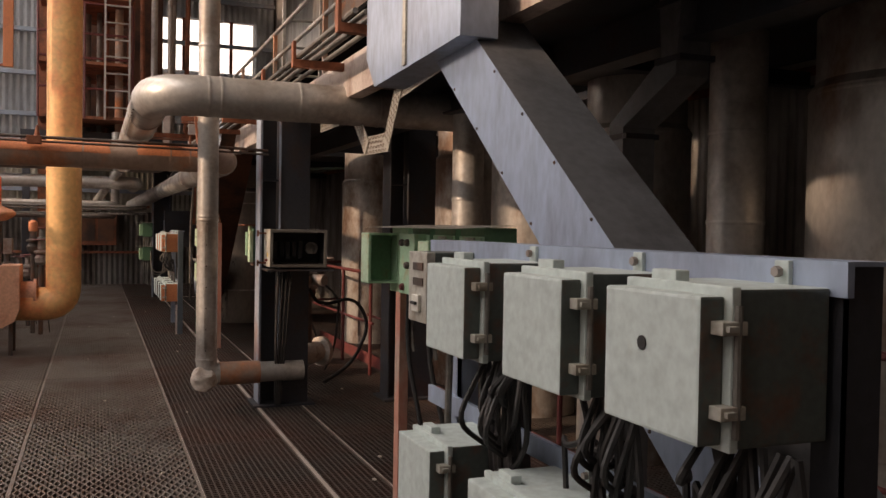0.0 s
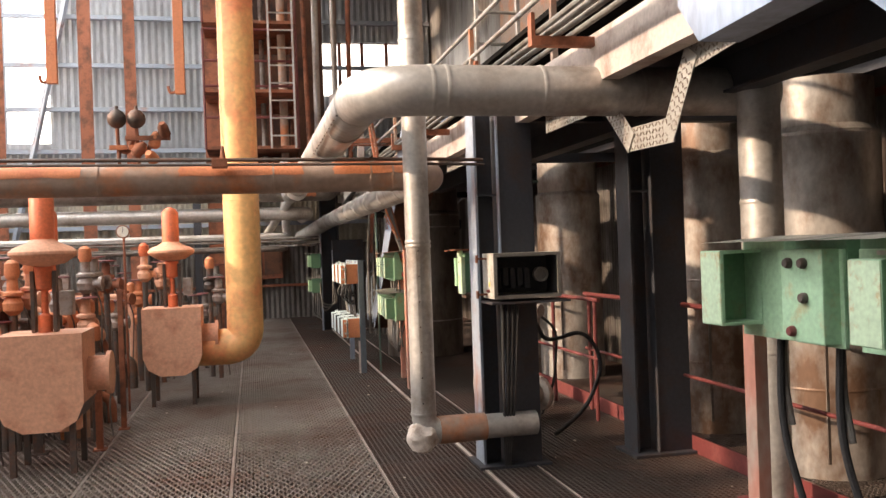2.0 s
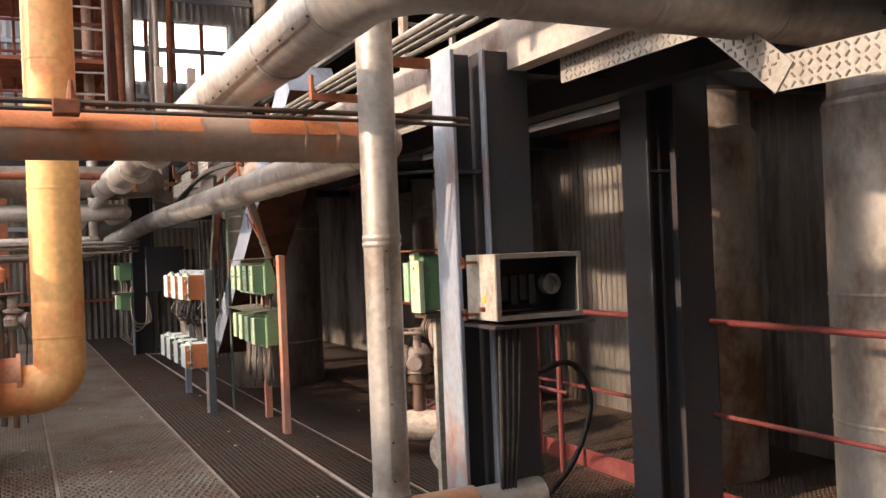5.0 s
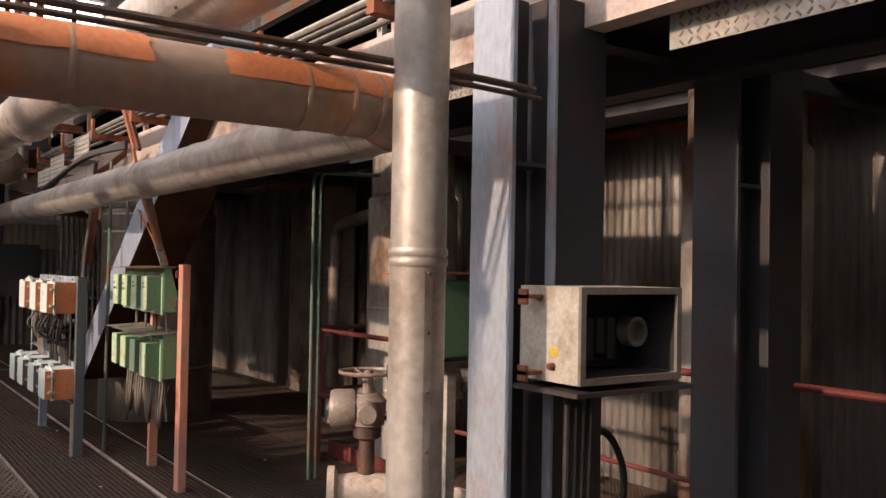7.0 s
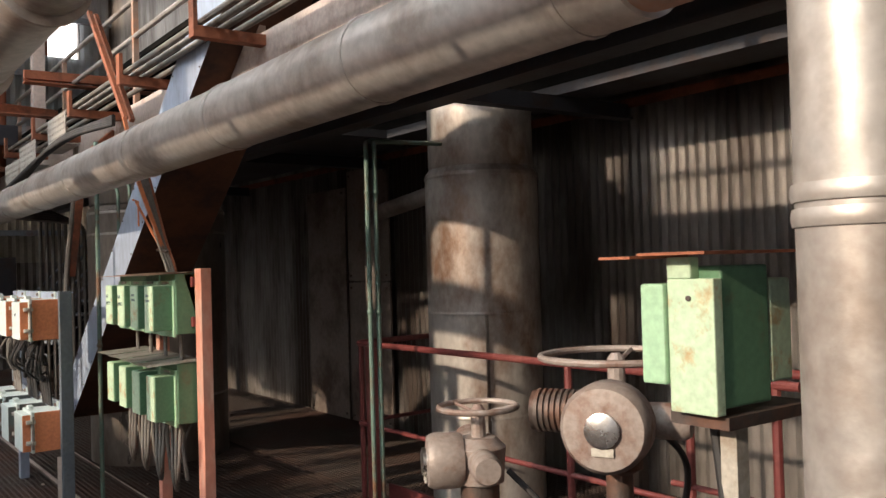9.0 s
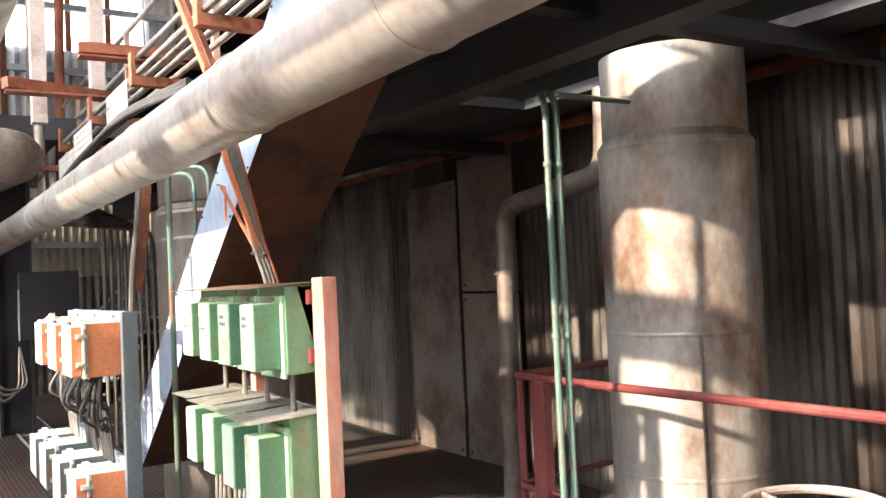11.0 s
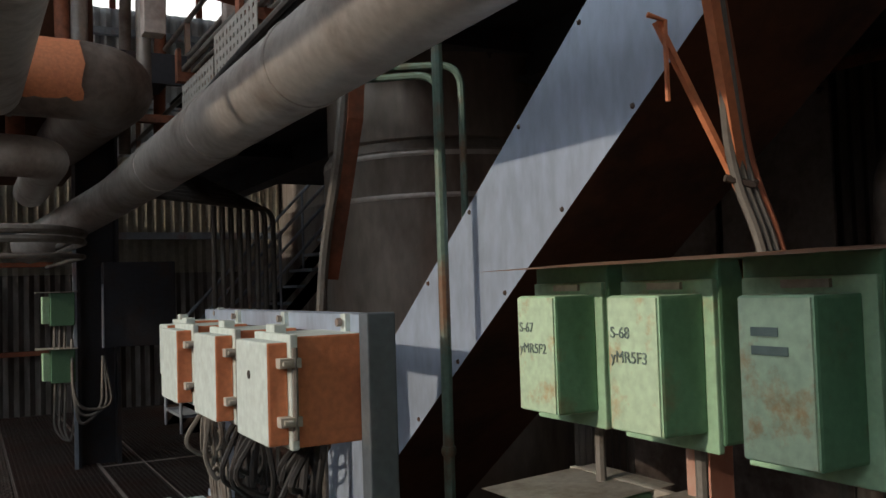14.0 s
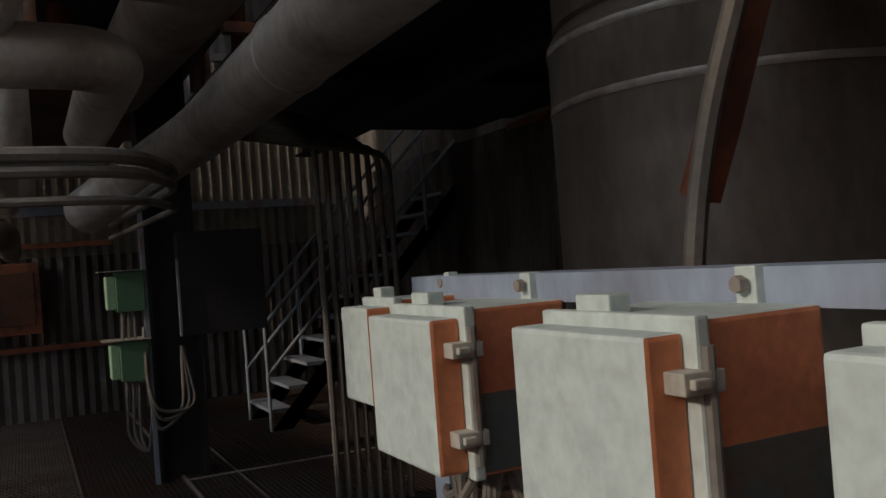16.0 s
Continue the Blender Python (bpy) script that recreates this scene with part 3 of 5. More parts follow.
gb = [o for o in scene.objects if o.get("group") == "far green boxes"]
for o, rows in ((gb[3], (("S-67", 0.175), ("yMR5F2", 0.135))), (gb[2], (("S-68", 0.175), ("yMR5F3", 0.135)))):
    for text, h in rows:
        w = lettering(text, -0.0545, 0.140, h, 0.027, PENCIL)
        w.parent = o
for o in gb[:2]:
    for z, w in ((0.19, 0.045), (0.165, 0.06)):
        part("faded_mark", boxes((-0.0545, 0.125 - w, z, -0.0532, 0.125, z + 0.012)), PENCIL, o)
for o in gb:
    # thin wedge in orange paints the slanted sun patch on each near side
    bm = bmesh.new()
    f = bm.faces.new([bm.verts.new(q) for q in ((0.10, -0.001, 0.297), (0.186, -0.001, 0.297), (0.186, -0.001, 0.01), (0.165, -0.001, 0.06))])
    bmesh.ops.solidify(bm, geom=[f], thickness=0.003)
    part("orange_patch", bm, ORANGE_YEL, o, "wedge of orange sunlight put in as colour")

# open instrument cabinet on the column
cab = thing("instrument_cabinet", "open grey instrument cabinet with wiring, lid missing", "cabinet", at=(1.28, 6.93, 1.165))
for nm, row in (("side_panel", (0, 0, 0, 0.012, 0.27, 0.30)), ("side_panel", (0.448, 0, 0, 0.46, 0.27, 0.30)), ("bottom_panel", (0.012, 0, 0, 0.448, 0.27, 0.012)), ("top_panel", (0.012, 0, 0.288, 0.448, 0.27, 0.30)), ("back_panel", (0.012, 0.258, 0.012, 0.448, 0.27, 0.288))):
    part(nm, boxes(row, bevel=0.001), TIN, cab)
part("frame", boxes((0.0, -0.012, 0.0, 0.022, 0, 0.30), (0.438, -0.012, 0.0, 0.46, 0, 0.30), (0.022, -0.012, 0, 0.438, 0, 0.022), (0.022, -0.012, 0.278, 0.438, 0, 0.30)), GREY_CABLE, cab)
# black back plate and inner plates darken the recess in place of shade
part("gear_plate", boxes((0.02, 0.22, 0.03, 0.44, 0.25, 0.27)), BLACK, cab)
for row in ((0.013, 0.002, 0.024, 0.018, 0.25, 0.276), (0.442, 0.002, 0.024, 0.447, 0.25, 0.276), (0.018, 0.002, 0.013, 0.442, 0.25, 0.02), (0.018, 0.002, 0.28, 0.442, 0.25, 0.287)):
    part("inner_shade", boxes(row), BLACK, cab)
for k in range(5):
    part("relay", boxes((0.05 + 0.05 * k, 0.12, 0.06 + 0.02 * (k % 2), 0.088 + 0.05 * k, 0.22, 0.2), bevel=0.004), BLACK, cab)
part("dial", lathe([(0.05, 0), (0.05, 0.05), (0.035, 0.05), (0.035, 0.02)], 22, Matrix.Translation((0.36, 0.14, 0.15)) @ pose(0, 0, 0, 90, 0, 0)), GREY_CABLE, cab, smooth=True)
part("sticker", boxes((-0.002, 0.09, 0.08, 0.0, 0.12, 0.11)), YELLOW, cab)
part("lock", lathe([(0.012, 0), (0.01, 0.02)], 12, Matrix.Translation((0, 0.11, 0.05)) @ pose(0, 0, 0, 0, -90, 0)), RED, cab)
for z in (0.02, 0.26):
    part("bracket", boxes((-0.07, 0.16, z, 0.0, 0.2, z + 0.012), (-0.07, 0.16, z - 0.02, -0.06, 0.2, z + 0.03)), RUST, cab)
part("shelf", boxes((-0.02, -0.02, -0.035, 0.52, 0.28, -0.02)), STEEL_DARK, cab)
for k in range(4):
    part("cable", tube(bmesh.new(), rounded([(0.10 + 0.035 * k, 0.15, -0.03), (0.08 + 0.03 * k, 0.13, -0.5), (0.10 + 0.01 * k, 0.2, -1.14)], 0.2), 0.011, 8), BLACK, cab)

# ================= ducts =================
def slant_duct(name, label, y0, z0, y1, z1, x0, x1, half, under):
    top = thing(name, label, "duct")
    d = Vector((0, y1 - y0, z1 - z0)).normalized()
    n = Vector((0, -d.z, d.y))
    bm = bmesh.new()
    ring = []
    for p in (Vector((0, y0, z0)), Vector((0, y1, z1))):
        ring.append([bm.verts.new((x, p.y + n.y * s, p.z + n.z * s)) for x, s in ((x0, -half), (x1, -half), (x1, half), (x0, half))])
    for i in range(4):
        f = bm.faces.new((ring[0][i], ring[0][(i + 1) % 4], ring[1][(i + 1) % 4], ring[1][i]))
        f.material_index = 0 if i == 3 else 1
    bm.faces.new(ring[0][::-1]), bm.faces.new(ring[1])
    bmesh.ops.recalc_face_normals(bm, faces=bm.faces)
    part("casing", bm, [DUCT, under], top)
    L = (Vector((0, y1, z1)) - Vector((0, y0, z0))).length
    for s in (-half, half):
        bm = bmesh.new()
        k = int(L / 0.3)
        for i in range(k):
            c = Vector((x0, y0, z0)) + d * (0.15 + i * 0.3) + n * (s * 0.9)
            bmesh.ops.create_icosphere(bm, subdivisions=1, radius=0.007, matrix=Matrix.Translation(c))
        tagged(part("rivets", bm, IRON, top), kind="stuff")
    return top


# first duct: faces turned from the walkway are grey, shade put into colour
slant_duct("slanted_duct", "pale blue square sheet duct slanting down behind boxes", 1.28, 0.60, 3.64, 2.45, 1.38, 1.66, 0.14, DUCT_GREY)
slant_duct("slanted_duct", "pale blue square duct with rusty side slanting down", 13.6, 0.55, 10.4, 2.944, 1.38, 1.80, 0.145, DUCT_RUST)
jog = thing("offset_duct", "dark grey sheet duct with an offset bend", "duct")
part("casing", tube(bmesh.new(), [(2.3, 3.06, 2.5), (2.3, 3.06, 2.19), (2.3, 3.44, 1.98), (2.3, 3.44, 0.0)], 0.11, 4), DUCT_GREY, jog)
for y, z in ((3.44, 1.93), (3.44, 1.2), (3.06, 2.22), (3.06, 2.46)):
    part("joint_flange", tube(bmesh.new(), [(2.3, y, z - 0.012), (2.3, y, z + 0.012)], 0.125, 4), STEEL_DARK, jog)

# ================= tanks and risers on the east side =================
def tank(x, y, r, shoulder, neck, label, bands=(0.55, 1.19), mat=None):
    top = thing("tank", label, "tank", "steel tanks", at=(x, y, 0))
    part("shell", lathe([(r, 0.0), (r, shoulder - 0.04), (r - 0.03, shoulder), (neck, shoulder + 0.01), (neck, 2.5)], 48), mat or TANK, top, smooth=True)
    for z in bands + (shoulder - 0.06,):
        part("hoop", band((0, 0, z), (0, 0, 1), r, 0.02, 0.003), TANK, top, smooth=True)
    part("seam", boxes((-r * 0.6 - 0.01, -r * 0.8 - 0.006, 0.1, -r * 0.6 + 0.01, -r * 0.8 + 0.004, 1.18)), CLAD_DARK, top)
    return top


tank(3.34, 11.0, 0.365, 2.11, 0.34, "tall bare steel tank with banded shell and rust stains")
tank(3.38, 7.85, 0.33, 2.2, 0.30, "dark bare steel tank behind the column")
tank(3.38, 6.45, 0.36, 2.2, 0.33, "bare steel tank with lit seam")
tank(3.38, 5.0, 0.36, 2.2, 0.33, "bare steel tank in shade")
tank(3.45, 2.9, 0.45, 2.2, 0.42, "wide dark steel tank in shade")
tank(2.18, 13.93, 0.55, 2.05, 0.53, "large dark steel vessel with shiny band", (0.5, 1.82), VESSEL)
pipe("riser_pipe", "weathered upright clad pipe on red pedestal", CLAD, [(2.42, 5.63, 0.1), (2.42, 5.63, 2.5)], 0.11, 0.1, [((2.42, 5.63, z), (0, 0, 1)) for z in (0.9, 1.7)])
tagged(part("pedestal", boxes((2.29, 5.50, 0, 2.55, 5.76, 0.1), bevel=0.006), RED), "faded red pipe pedestal", "pedestal")
pipe("riser_pipe", "upright pipe lit at foot", CLAD, [(3.0, 3.55, 0.0), (3.0, 3.55, 2.5)], 0.14, 0.1, [((3.0, 3.55, z), (0, 0, 1)) for z in (1.55, 2.0)])
pipe("bent_pipe", "dark grey drain pipe with double bend", CLAD_DARK, [(3.5, 11.64, 2.5), (3.5, 11.66, 2.03), (3.5, 12.62, 1.92), (3.5, 12.66, 0.0)], 0.062, 0.15, [((3.5, 12.66, z), (0, 0, 1)) for z in (0.6, 1.5)])
for dx in (0.0, 0.052):
    pipe("green_conduit", "sea green upright conduit pipe", GREEN_PIPE, [(2.253 + dx, 10.633, 0.0), (2.253 + dx, 10.633, 2.14), (2.32 + dx, 10.75, 2.2), (2.9 + dx, 10.9, 2.24)], 0.0135, 0.08, [((2.253 + dx, 10.633, z), (0, 0, 1)) for z in (1.25, 1.9)], segs=10)

def sun_patch(x0, x1, y, z, r, a0, a1, parent):
    """Orange sunlight painted as a ragged patch on a pipe along x, upper side."""
    bm = bmesh.new()
    n = 10
    rows = []
    for i in range(9):
        t = i / 8
        rows.append([bm.verts.new((x0 + (x1 - x0) * t + (0.02 * noise.noise((k * 0.7, i * 3.1, x0)) if i in (0, 8) else 0), y - (r + 0.003) * math.cos(radians(a0 + (a1 - a0) * k / n + 6 * noise.noise((i * 0.9, k * 0.3, x1)) * (k in (0, n)))),
                                   z + (r + 0.003) * math.sin(radians(a0 + (a1 - a0) * k / n + 6 * noise.noise((i * 0.9, k * 0.3, x1)) * (k in (0, n)))))) for k in range(n + 1)])
    for p, q in zip(rows, rows[1:]):
        for k in range(n):
            bm.faces.new((p[k], p[k + 1], q[k + 1], q[k]))
    bmesh.ops.recalc_face_normals(bm, faces=bm.faces)
    return part("sunlit_patch", bm, ORANGE, parent, "ragged orange sun patch painted on the pipe", smooth=True)


# orange sleeves on the cross pipe stand for its sunlit top
cross = bpy.data.objects["cross_pipe"]
for x0, x1, a1 in ((-3.2, -2.4, 80), (-1.9, -1.3, 110), (-0.7, 0.09, 110), (0.30, 0.84, 110)):
    sun_patch(x0, x1, 7.38, 2.02, 0.101, 8, a1, cross)

for y, w, z0, z1 in ((13.35, 0.75, 0.0, 1.35), (13.35, 0.75, 1.37, 2.45), (14.15, 0.8, 0.0, 2.3)):
    pn = thing("wall_sheet", "flat grimy sheet panel fixed on the wall", "panel", "wall sheets", at=(4.12, y, z0))
    part("sheet", boxes((0, 0, 0, 0.02, w, z1 - z0), bevel=0.004), CLAD_DARK, pn)
    for a, c in ((0.05, 0.05), (w - 0.05, 0.05), (0.05, z1 - z0 - 0.05), (w - 0.05, z1 - z0 - 0.05)):
        part("bolt", lathe([(0.012, 0), (0.012, 0.01)], 6, Matrix.Translation((0, a, c)) @ pose(0, 0, 0, 0, -90, 0)), IRON, pn)

# red kerb and guard rails
tagged(part("kerb", boxes((2.76, -6, 0.0, 2.775, 11.3, 0.12)), RED), "faded red toe board along the tanks", "kerb", kind="structure")


def guard_rail(points, posts, label, mat):
    top = thing("guard_rail", label, "rail")
    part("top_rail", tube(bmesh.new(), rounded(points, 0.08), 0.018, 10), mat, top)
    part("mid_rail", tube(bmesh.new(), rounded([(x, y, z - 0.5) for x, y, z in points], 0.08), 0.013, 10), mat, top)
    for x, y in posts:
        part("post", tube(bmesh.new(), [(x, y, 0.0), (x, y, points[0][2])], 0.018, 8), mat, top)
    return top


guard_rail([(2.72, -2, 1.05), (2.72, 9.0, 1.05)], [(2.72, y) for y in (1.0, 4.8, 8.9)], "thin dark red pipe guard rail", RED)
guard_rail([(3.2, 11.40, 1.02), (2.575, 11.36, 1.02), (2.565, 8.3, 1.03)], [(2.57, 9.45), (2.57, 8.4), (2.62, 11.365)], "dark red pipe guard rail round the tank", RED)

part("post", boxes((2.545, 11.10, 0.0, 2.59, 11.19, 1.01), bevel=0.003), RED, bpy.data.objects["guard_rail.001"])

# ================= left-hand machinery =================
pipe("yellow_pipe", "tall sunlit yellow orange clad pipe", CLAD_YEL, [(-0.95, 11.0, 0.55), (-0.35, 11.0, 0.55), (-0.35, 11.0, 9.5)], 0.19, 0.2,
     [((-0.35, 11.0, z), (0, 0, 1)) for z in (0.95, 2.1, 3.1, 4.2)], segs=32)


def control_valve(x, y, s, label):
    """A big insulated valve body with yoke, diaphragm dome and red topworks, on legs."""
    top = thing("control_valve", label, "valve", "control valves", at=(x, y, 0))
    bm = bmesh.new()
    prof = [(-0.29, 1.0 * s), (-0.29, 0.5 * s), (-0.24, 0.38 * s), (-0.12, 0.31 * s), (0.12, 0.31 * s), (0.24, 0.38 * s), (0.29, 0.5 * s), (0.29, 1.0 * s)]
    fr, bk = [bm.verts.new((u, -0.26, v)) for u, v in prof], [bm.verts.new((u, 0.26, v)) for u, v in prof]
    bm.faces.new(fr), bm.faces.new(bk[::-1])
    for i in range(8):
        f = bm.faces.new((fr[i], bk[i], bk[(i + 1) % 8], fr[(i + 1) % 8]))
        f.material_index = 1 if 1 <= i <= 5 else 0
    bmesh.ops.recalc_face_normals(bm, faces=bm.faces)
    part("insulation_box", bm, [ORANGE_DUST, IRON], top)
    part("side_stub", lathe([(0.13, 0.2), (0.13, 0.42), (0.16, 0.42), (0.16, 0.45)], 20, pose(0, 0, 0.68 * s, 0, 90, 0)), ORANGE_DUST, top, smooth=True)
    part("yoke", boxes((-0.09, -0.04, 1.0 * s, -0.06, 0.04, 1.45 * s), (0.06, -0.04, 1.0 * s, 0.09, 0.04, 1.45 * s), bevel=0.006), IRON, top)
    part("stem", lathe([(0.05, 1.0 * s), (0.05, 1.12 * s), (0.025, 1.14 * s), (0.025, 1.3 * s), (0.06, 1.32 * s), (0.07, 1.48 * s)], 16), ORANGE_RED, top, smooth=True)
    part("dome", lathe([(0.03, 1.48 * s), (0.14, 1.5 * s), (0.22, 1.55 * s), (0.235, 1.57 * s), (0.235, 1.59 * s), (0.2, 1.62 * s), (0.1, 1.66 * s), (0.085, 1.68 * s)], 30), ORANGE_DUST, top, smooth=True)
    part("spring_can", lathe([(0.085, 1.66 * s), (0.085, 1.98 * s), (0.06, 2.02 * s), (0.02, 2.04 * s)], 20), ORANGE_RED, top, smooth=True)
    part("positioner", boxes((0.11, -0.06, 1.12 * s, 0.2, 0.06, 1.3 * s), bevel=0.01), MOTOR, top)
    for a, b in ((-0.2, -0.2), (0.2, -0.2), (-0.2, 0.2), (0.2, 0.2)):
        part("leg", boxes((a - 0.02, b - 0.02, 0, a + 0.02, b + 0.02, 0.45 * s)), IRON, top)
    return top


control_valve(-1.08, 10.95, 1.0, "orange dusty control valve with red diaphragm head")
control_valve(-1.75, 8.3, 1.0, "orange dusty control valve beside pipe stub")
control_valve(-2.9, 9.6, 1.0, "orange dusty control valve further into the plant")
control_valve(-2.6, 12.6, 1.05, "orange dusty control valve behind others")

# valve station extras: bulbs, posts, gauges, small bonnets and pipework
def bulb(x, y, z):
    top = thing("float_bulb", "dark round float bulb on cross pipe", "bulb", "float bulbs", at=(x, y, z))
    part("ball", lathe([(0.01, -0.062), (0.035, -0.05), (0.055, -0.025), (0.06, 0.0), (0.055, 0.025), (0.035, 0.05), (0.012, 0.062), (0.01, 0.085)], 20), IRON, top, smooth=True)
    part("stem", tube(bmesh.new(), [(0, 0, -0.06), (0.01, 0, -0.32)], 0.012, 8), RUST, top)
    part("arm", tube(bmesh.new(), rounded([(0.0, 0, -0.2), (0.06, 0.02, -0.22), (0.1, 0.02, -0.12)], 0.03), 0.014, 8), RUST, top)
    part("lever", boxes((-0.05, -0.015, -0.20, 0.06, 0.0, -0.17), bevel=0.003), ORANGE, top)
    return top


bulb(-1.08, 7.38, 2.42)
bulb(-0.96, 7.38, 2.42)
lev = thing("lever_valve", "rusty orange lever valve group on cross pipe", "valve", at=(-0.85, 7.38, 2.12))
for i, (a, b, c) in enumerate(((-0.1, 0, 0.1), (0.0, 0.02, 0.16), (0.06, -0.02, 0.22), (-0.02, 0.0, 0.05))):
    part("body", lathe([(0.02, -0.05), (0.04, -0.03), (0.035, 0.03), (0.02, 0.06)], 12, pose(a, b, c, 20 * i, 40 - 25 * i, 0)), ORANGE if i % 2 else RUST, lev, smooth=True)
part("lever", boxes((-0.18, -0.02, 0.16, 0.1, 0.0, 0.19)), RUST, lev)
for z, off, r in ((2.135, -0.13, 0.012), (2.10, -0.16, 0.009)):
    pipe("tracing_line", "thin dark tracing line along the cross pipe", IRON, [(-3.0, 7.38 + off, z + 0.02), (-0.6, 7.38 + off, z), (0.9, 7.30 + off, z - 0.02), (1.3, 7.3 + off, z - 0.03)], r, 0.1, segs=8)
clamp = thing("pipe_clamp", "rusty clamp fitting on cross pipe", "clamp", at=(-0.44, 7.38, 2.12))
part("block", boxes((-0.05, -0.19, -0.04, 0.05, -0.1, 0.02), bevel=0.006), RUST, clamp)
part("spike", lathe([(0.022, 0), (0.008, 0.09)], 8, Matrix.Translation((0.02, -0.14, 0.01))), RUST, clamp)


def stand_post(x, y, h, mat, w=0.05):
    top = thing("steel_post", "rusty stub post on the grating", "post", "stub posts", at=(x, y, 0))
    part("upright", boxes((-w / 2, -w / 2, 0, w / 2, w / 2, h), bevel=0.004), mat, top)
    part("foot", boxes((-w, -w, 0, w, w, 0.012)), mat, top)
    return top


stand_post(-1.49, 8.82, 0.75, RUST)
stand_post(-1.42, 9.65, 1.25, RUST, 0.045)
stand_post(-1.95, 8.85, 0.7, IRON, 0.07)
stand_post(-2.5, 9.1, 1.1, RUST)
rnd = random.Random(5)


def bonnet(x, y, z, mat, label):
    """A small valve: body, flange, bonnet, wheel or cap on a standpipe."""
    top = thing("small_valve", label, "valve", "small valves", at=(x, y, 0))
    part("standpipe", tube(bmesh.new(), [(0, 0, 0.0), (0, 0, z)], 0.03, 10), IRON, top)
    part("body", lathe([(0.03, z - 0.1), (0.075, z - 0.06), (0.08, z), (0.05, z + 0.05), (0.085, z + 0.06), (0.085, z + 0.085), (0.045, z + 0.1), (0.04, z + 0.22)], 16), mat, top, smooth=True)
    part("side_flange", lathe([(0.04, 0.05), (0.04, 0.12), (0.07, 0.12), (0.07, 0.15)], 14, pose(0, 0, z - 0.01, 90, 0, rnd.uniform(0, 180))), mat, top, smooth=True)
    k = rnd.random()
    if k < 0.5:
        part("handwheel", lathe([(0.10, 0.0), (0.112, 0.008), (0.10, 0.016), (0.088, 0.008)], 20, Matrix.Translation((0, 0, z + 0.23))), RED, top, smooth=True)
        part("spokes", boxes((-0.1, -0.008, z + 0.233, 0.1, 0.008, z + 0.243), (-0.008, -0.1, z + 0.233, 0.008, 0.1, z + 0.243)), RED, top)
    else:
        part("cap", lathe([(0.05, z + 0.2), (0.06, z + 0.24), (0.055, z + 0.32), (0.02, z + 0.35)], 14), ORANGE_RED if k > 0.75 else ORANGE, top, smooth=True)
    part("tube_line", tube(bmesh.new(), rounded([(0.05, 0.05, z), (0.12, 0.1, z - 0.2), (0.08, 0.16, 0.25), (0.1, 0.2, 0.0)], 0.1), 0.008, 6), GREY_CABLE if k > 0.4 else IRON, top)
    return top


for i in range(46):
    x = rnd.uniform(-3.9, -1.3)
    y = rnd.uniform(9.2, 14.5)
    if abs(x + 1.08) < 0.5 and abs(y - 10.95) < 0.5 or x > -1.5 and y < 9.9:
        continue
    bonnet(x, y, rnd.uniform(0.55, 1.4), rnd.choice((ORANGE, ORANGE_DUST, ORANGE_DUST, MOTOR, IRON, RUST)), "dusty orange small valve on a standpipe")
for i in range(26):
    bonnet(rnd.uniform(-3.0, -1.72), rnd.uniform(9.0, 10.7), rnd.uniform(0.6, 1.42), rnd.choice((ORANGE, ORANGE_DUST, ORANGE_DUST, MOTOR, RUST)), "dusty orange small valve on a standpipe")
for i in range(12):
    y, x = rnd.uniform(8.95, 10.9), rnd.uniform(-3.0, -1.7)
    pipe("branch_pipe", "rusty orange branch pipe between valves", rnd.choice((ORANGE_DUST, RUST, MOTOR, ORANGE)), [(x - 0.9, y, rnd.uniform(0.3, 1.3)), (x, y, rnd.uniform(0.3, 1.3)), (x, y + 0.3, 0.0)], rnd.uniform(0.02, 0.045), 0.1, segs=10, group="branch pipes")
for i in range(14):
    bonnet(rnd.uniform(-4.5, -2.0), rnd.uniform(6.6, 9.0), rnd.uniform(0.5, 1.25), rnd.choice((ORANGE, ORANGE_DUST, MOTOR, RUST)), "dusty orange small valve on a standpipe")
for i in range(9):
    bonnet(rnd.uniform(-2.2, -0.6), rnd.uniform(12.6, 15.5), rnd.uniform(0.7, 1.3), rnd.choice((MOTOR, IRON, GREY_CABLE)), "grey dusty small valve on a standpipe")
for i in range(10):
    y, z, x1 = rnd.uniform(8.9, 14.5), rnd.uniform(0.25, 1.2), rnd.uniform(-2.4, -1.5)
    pipe("branch_pipe", "rusty orange branch pipe between valves", rnd.choice((ORANGE_DUST, RUST, CLAD_RED, IRON)), [(-4.6, y, z), (x1, y, z), (x1, y, 0.0)], rnd.uniform(0.03, 0.06), 0.12, segs=12, group="branch pipes")
pipe("stub_pipe", "short orange dusty pipe with rounded end", ORANGE_DUST, [(-3.2, 8.2, 0.72), (-1.62, 8.2, 0.72), (-1.62, 8.2, 0.3)], 0.12, 0.12, segs=20)
gauge = thing("pressure_gauge", "round pressure gauge with pale dial", "gauge", at=(-1.5, 10.6, 1.79))
part("case", lathe([(0.062, 0), (0.066, 0.02), (0.066, 0.04), (0.055, 0.042)], 24, pose(0, 0, 0, 90, 0, 0)), RUST, gauge, smooth=True)
part("dial", lathe([(0.055, 0.0), (0.055, 0.002)], 24, pose(0, -0.043, 0, 90, 0, 0)), DIAL, gauge)
part("needle", boxes((-0.002, -0.049, -0.01, 0.002, -0.046, 0.045)), BLACK, gauge)
part("stem", tube(bmesh.new(), [(0, 0.02, -0.06), (0, 0.02, -1.79)], 0.012, 8), RUST, gauge)
